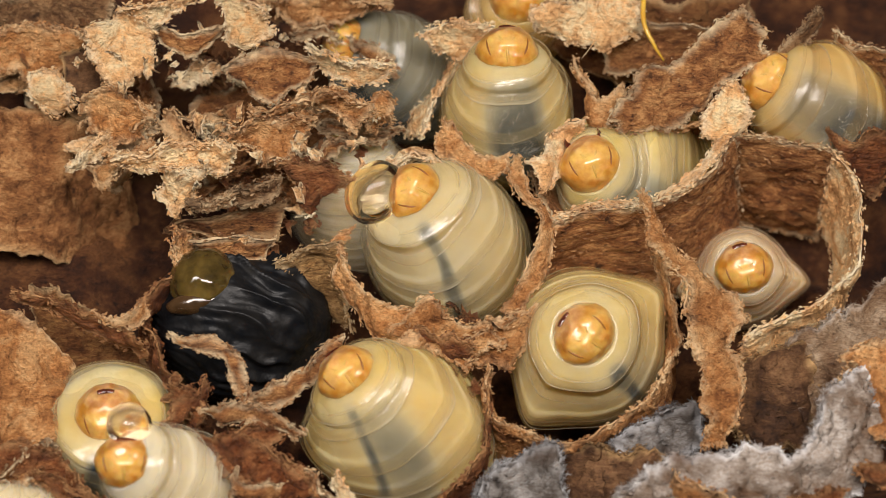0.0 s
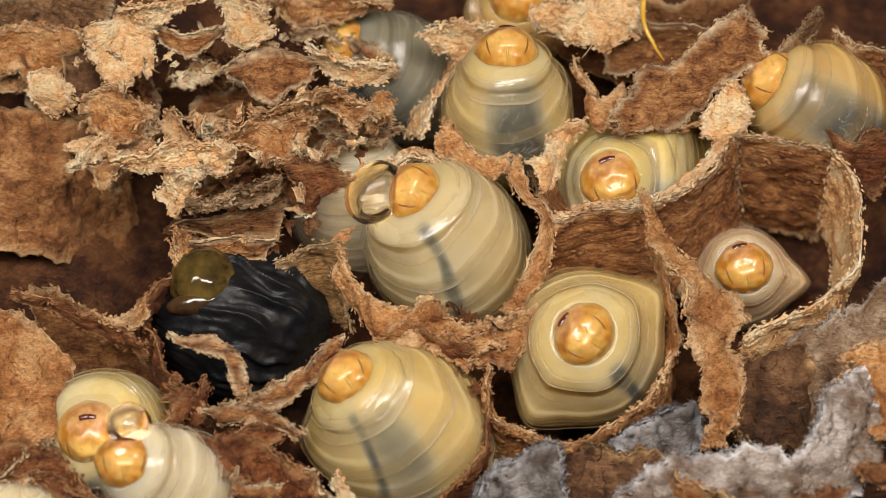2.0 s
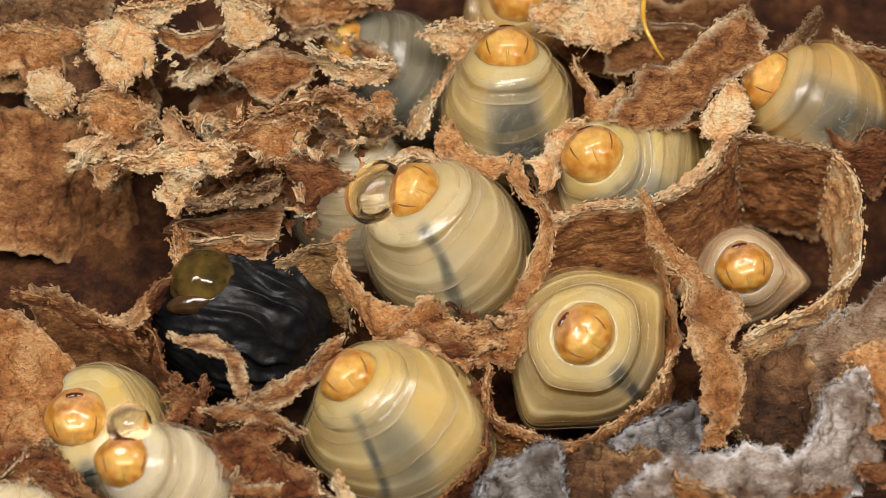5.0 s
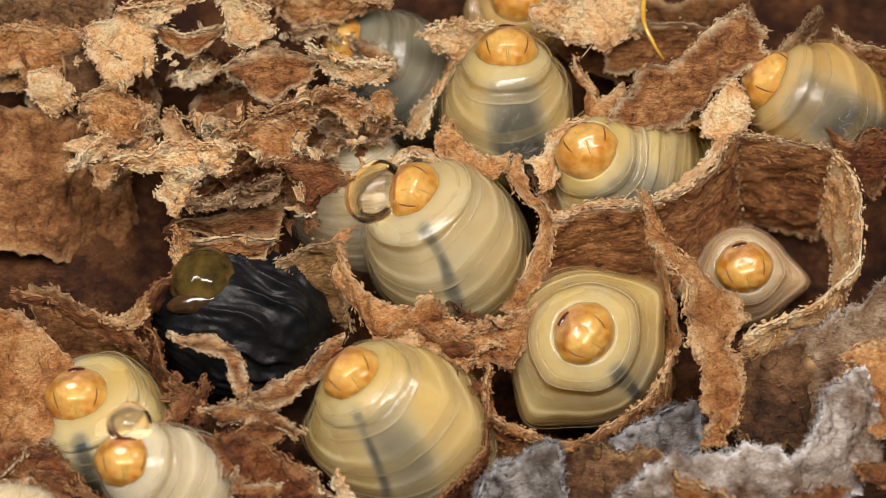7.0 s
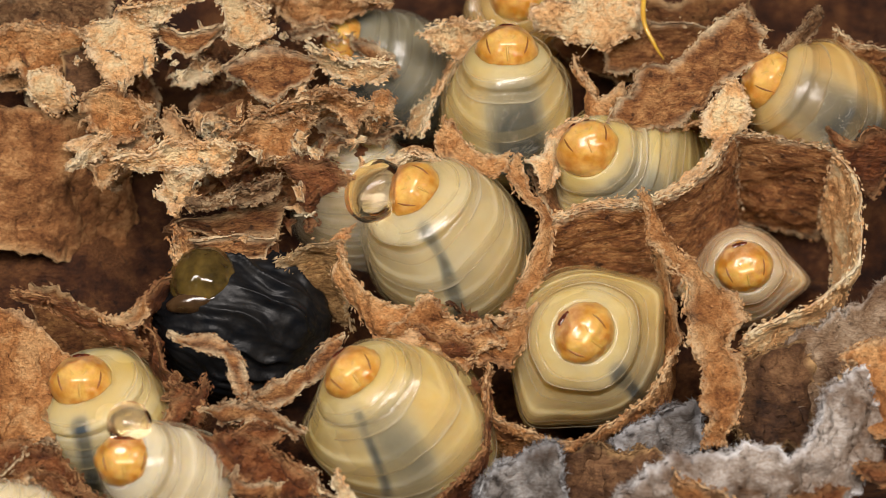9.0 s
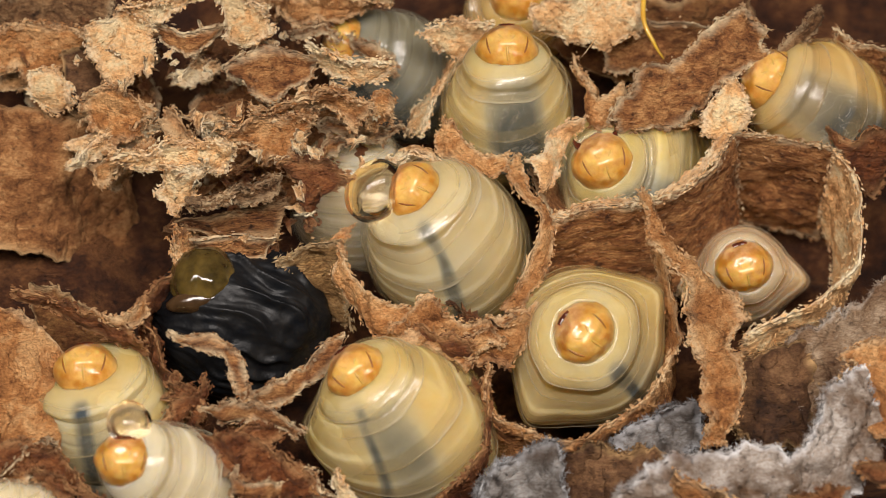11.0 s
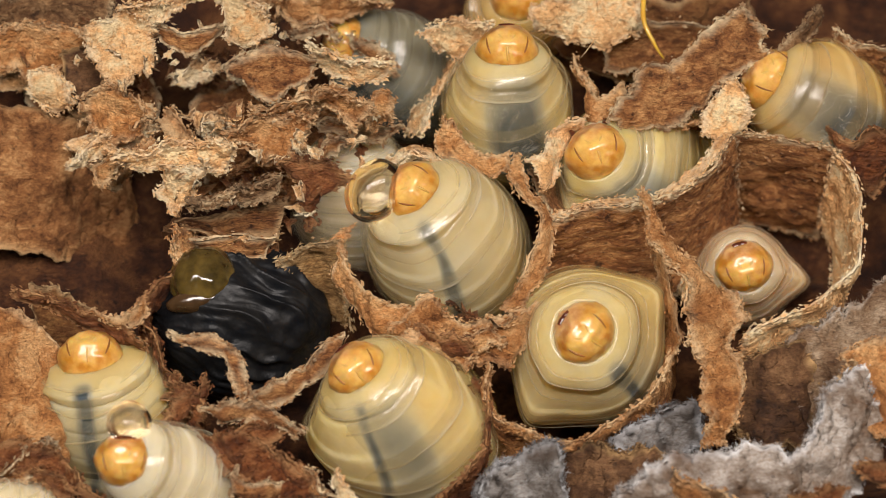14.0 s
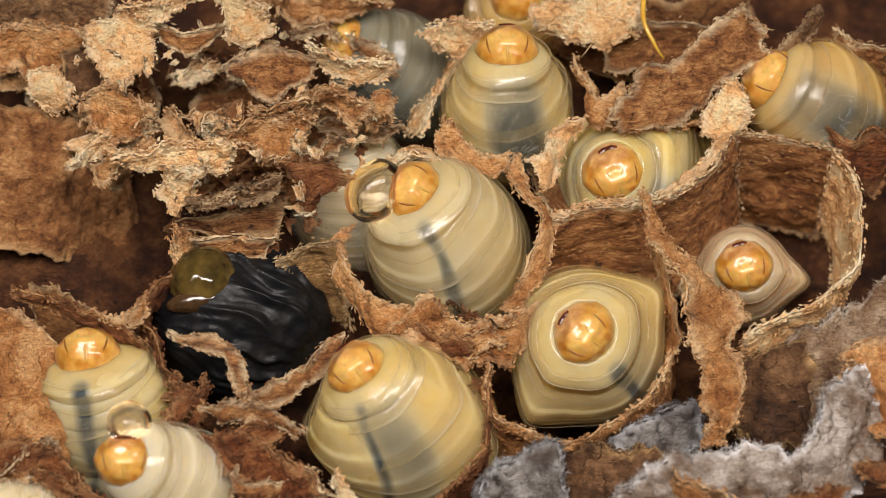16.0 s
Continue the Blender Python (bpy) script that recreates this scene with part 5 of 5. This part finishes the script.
HUNGRY_ROWS = [(0, (6.65, 4.3, 0.05), 75, 0.8), (0.3, (6.35, 4.6, 0.8), 100, 0.3), (0.6, (6.45, 4.52, 0.74), 98, 0),
    (0.9, (6.84, 4.37, 0.44), 88, 0), (1.2, (7.1, 4.18, 0.05), 75, 0), (1.5, (7.3, 4.2, -0.4), 60, 0),
    (1.8, (7.55, 4.12, -0.76), 48, 0), (2.1, (7.66, 4.01, -0.94), 42, 0), (2.4, (7.72, 3.92, -1.3), 30, 0),
    (2.7, (7.86, 3.73, -1.54), 22, 0), (3.0, (7.94, 3.56, -1.66), 18, 0), (3.3, (8.12, 3.5, -1.75), 15, 0.1),
    (3.6, (8.14, 3.79, -1.9), 8, 0.8), (3.9, (7.88, 3.81, -1.84), 12, 0.9), (4.2, (7.4, 4.06, -0.46), 58, 1)]
HUNGRY_ROWS += [(4.6, (6.48, 4.65, 0.71), 97, 0.2), (5.2, (7.02, 4.36, 0.2), 80, 0), (5.7, (7.56, 3.97, -0.55), 55, 0.2),
    (6.0, (7.43, 4.15, -0.4), 60, 0.9), (6.3, (6.85, 4.36, 0.05), 75, 0.9), (6.6, (6.47, 4.63, 0.74), 98, 0.2),
    (6.9, (6.47, 4.63, 0.74), 98, 0), (7.2, (6.63, 4.36, 0.5), 90, 0), (7.5, (7.1, 4.15, 0.05), 75, 0),
    (7.8, (7.42, 3.91, -0.34), 62, 0), (8.1, (7.62, 3.88, -0.7), 50, 0.6), (8.4, (7.57, 3.96, -0.7), 50, 0.9),
    (8.7, (6.92, 4.39, -0.16), 68, 1), (9.0, (6.53, 4.69, 0.65), 95, 0.3), (9.2, (6.48, 4.69, 0.65), 95, 0)]
HUNGRY_ROWS += [(9.7, (6.89, 4.42, 0.5), 90, 0), (10.2, (7.42, 4.27, -0.16), 68, 0), (10.6, (7.69, 4.03, -0.55), 55, 0.5),
    (11.0, (7.22, 4.48, -0.16), 68, 1), (11.3, (6.69, 4.81, 0.44), 88, 0.7), (11.6, (6.53, 4.81, 0.74), 98, 0.1),
    (11.9, (6.7, 4.65, 0.71), 97, 0), (12.2, (6.89, 4.48, 0.5), 90, 0), (12.5, (7.2, 4.36, 0.2), 80, 0),
    (12.8, (7.29, 4.21, -0.1), 70, 0), (13.0, (7.42, 4.24, -0.25), 65, 0), (13.2, (7.61, 4.26, -0.4), 60, 0.1),
    (13.4, (7.69, 4.17, -0.55), 55, 0.6), (13.6, (7.75, 4.22, -0.64), 52, 0.9), (13.8, (7.43, 4.29, -0.34), 62, 1),
    (14.0, (6.91, 4.74, 0.2), 80, 0.8)]
HUNGRY_ROWS += [(14.2, (6.64, 4.91, 0.56), 92, 0.4), (14.4, (6.63, 4.81, 0.74), 98, 0.1), (14.6, (6.68, 4.65, 0.71), 97, 0),
    (14.8, (6.88, 4.52, 0.59), 93, 0), (15.0, (7.02, 4.39, 0.35), 85, 0), (15.2, (7.21, 4.36, 0.05), 75, 0),
    (15.4, (7.42, 4.27, -0.16), 68, 0), (15.6, (7.48, 4.2, -0.4), 60, 0), (15.8, (7.64, 4.17, -0.55), 55, 0.1),
    (16.0, (7.7, 4.22, -0.64), 52, 0.1)]
sway_head = swaying("straw-coloured larva swaying and opening its jaws", (10.16, 8.35, -7.5), (8.39, 4.85, -2.7), (7.17, 4.35, -0.2), HUNGRY_ROWS, 3.3, 1.45, STRAW, (0.954, 0.266, 0.141), (0.151, -0.779, 0.609), 8, (5, 6, 7), follow=0.1, stripe=0.6, patch=0.75, spread=1.7, lobe=0.22, reach=0.88, taper=0.64, pleat=0.6)
REACHING_ROWS = [(0, (-14.4, -7.83, -0.3), 48, 0), (0.5, (-14.61, -8.15, -0.3), 42, 0), (1, (-14.88, -8.58, -0.3), 33, 0),
    (1.5, (-14.96, -8.77, -0.3), 28, 0), (2, (-15.11, -8.71, -0.3), 30, 0), (2.5, (-15.23, -8.69, -0.3), 31, 0),
    (3, (-15.31, -8.66, -0.3), 33, 0), (3.5, (-15.34, -8.50, -0.3), 37, 0), (4, (-15.47, -8.31, -0.3), 42, 0),
    (5.2, (-15.76, -8.02, -0.3), 55, 0), (6.5, (-15.92, -7.32, -0.3), 68, 0), (7, (-15.74, -7.08, -0.3), 70, 0),
    (7.5, (-15.72, -6.97, -0.3), 72, 0), (8, (-15.69, -6.73, -0.3), 76, 0), (8.5, (-15.74, -6.73, -0.3), 76, 0),
    (9, (-15.6, -6.48, -0.3), 80, 0), (10.2, (-15.48, -6.07, -0.3), 88, 0), (11.5, (-15.42, -5.78, -0.3), 95, 0),
    (12.5, (-15.35, -5.39, -0.3), 100, 0), (14.5, (-15.3, -5.31, -0.3), 101, 0), (16.0, (-15.41, -5.20, -0.3), 102, 0)]
rear_up = swaying("straw-coloured larva rearing slowly out of its cell", (-14.9, -5.9, -8.0), (-14.6, -7.9, -2.7), (-15.25, -7.02, -0.3), REACHING_ROWS, 3.3, 1.42, STRAW, (0.999, 0.044, 0.023), (-0.095, -0.7, 0.708), 7, (3, 4, 5, 6), stripe=0.8, patch=0.45, spread=1.7, aside=0.22, veins=0.2, lobe=0.12, reach=0.92, pleat=0.45, taper=0.85)
BROAD_ROWS = [(0, (-4.06, -6.99, 1.8), 80, 0), (1.5, (-4.06, -7.18, 1.8), 80, 0), (3.5, (-3.99, -7.18, 1.8), 80, 0), (7, (-3.82, -7.07, 1.8), 80, 0), (9, (-3.75, -7.05, 1.8), 80, 0), (12.5, (-3.63, -6.91, 1.8), 80, 0), (16, (-3.63, -6.83, 1.8), 80, 0)]
shift_head = swaying("broad cream larva with a dark gut line", (-1.6, -4.6, -9.24), (-0.75, -8.7, -2.7), (-3.92, -7.15, 1.8), BROAD_ROWS, 3.9, 1.35, STRAW, (0.824, 0.5, 0.266), (-0.302, -0.691, 0.657), 9, (8,), stripe=0.97, patch=0.65, aside=0.4, spread=1.4, taper=0.62, lobe=0.14, pleat=0.75, sunk=0.15, folds=3, reach=0.92)


def dead_larva():
    """A dead larva: black, sunken and deeply wrinkled, with an olive head."""
    ob = thing("larva", (-9.24, -1.79, -4.0), "dead black larva, wrinkled and wet, in its cell", "larva", "hornet larvae in the comb")
    rows, cols = 130, 180
    th = np.linspace(-np.pi / 2, np.pi / 2, rows)[:, None]
    ph = np.linspace(0, 2 * np.pi, cols, endpoint=False)[None]
    p = np.stack([4.1 * np.cos(th) * np.cos(ph), 3.3 * np.cos(th) * np.sin(ph), 4.3 * np.sin(th) + 0 * ph], -1)
    warp = rough_noise(p, 0.25, 7, 3)
    fold = np.arctan2(p[..., 2] + 0.4 * p[..., 0], -p[..., 1]) * 9.0 + 3.2 * warp + 0.35 * p[..., 0]
    ridge = 1 - np.abs(np.sin(fold))
    fine = 1 - np.abs(np.sin(fold * 2.6 + 2 * rough_noise(p, 0.5, 9, 2)))
    p = p * (1 + np.clip(2.5 * np.cos(th), 0, 1) * 0.12 * (ridge ** 1.4 - 0.4) * np.clip(0.6 + 1.2 * rough_noise(p, 0.3, 12, 2), 0.1, 1.3) + np.clip(2.5 * np.cos(th), 0, 1) * 0.018 * fine + 0.05 * rough_noise(p, 0.5, 5, 3))[..., None]
    part("body", mesh_of("body", p.reshape(-1, 3), grid_faces(rows, cols, wrap=True), BLACK), ob)
    at = Vector((-10.6, -1.24, -0.46)) - Vector((-9.24, -1.79, -4.0))
    larva_head(ob, 1.5, frame_of((-0.303, 0.067, 0.951), (0.0, -0.931, 0.365), at), False, OLIVE)
    pouch = part("throat_pouch", ball_mesh("throat_pouch", (1.3, 0.5, 0.42), POUCH, 14, 24, 0.1, 6), ob)
    pouch.matrix_basis = frame_of((0.0, -0.703, 0.711), (0.148, -0.873, -0.464), Vector((-10.84, -2.55, -0.2)) - Vector((-9.24, -1.79, -4.0)))
    tagged(pouch, "brown see-through throat pouch")
    return ob


dead_larva()


def motions():
    sway_head()
    rear_up()
    shift_head()


motions()
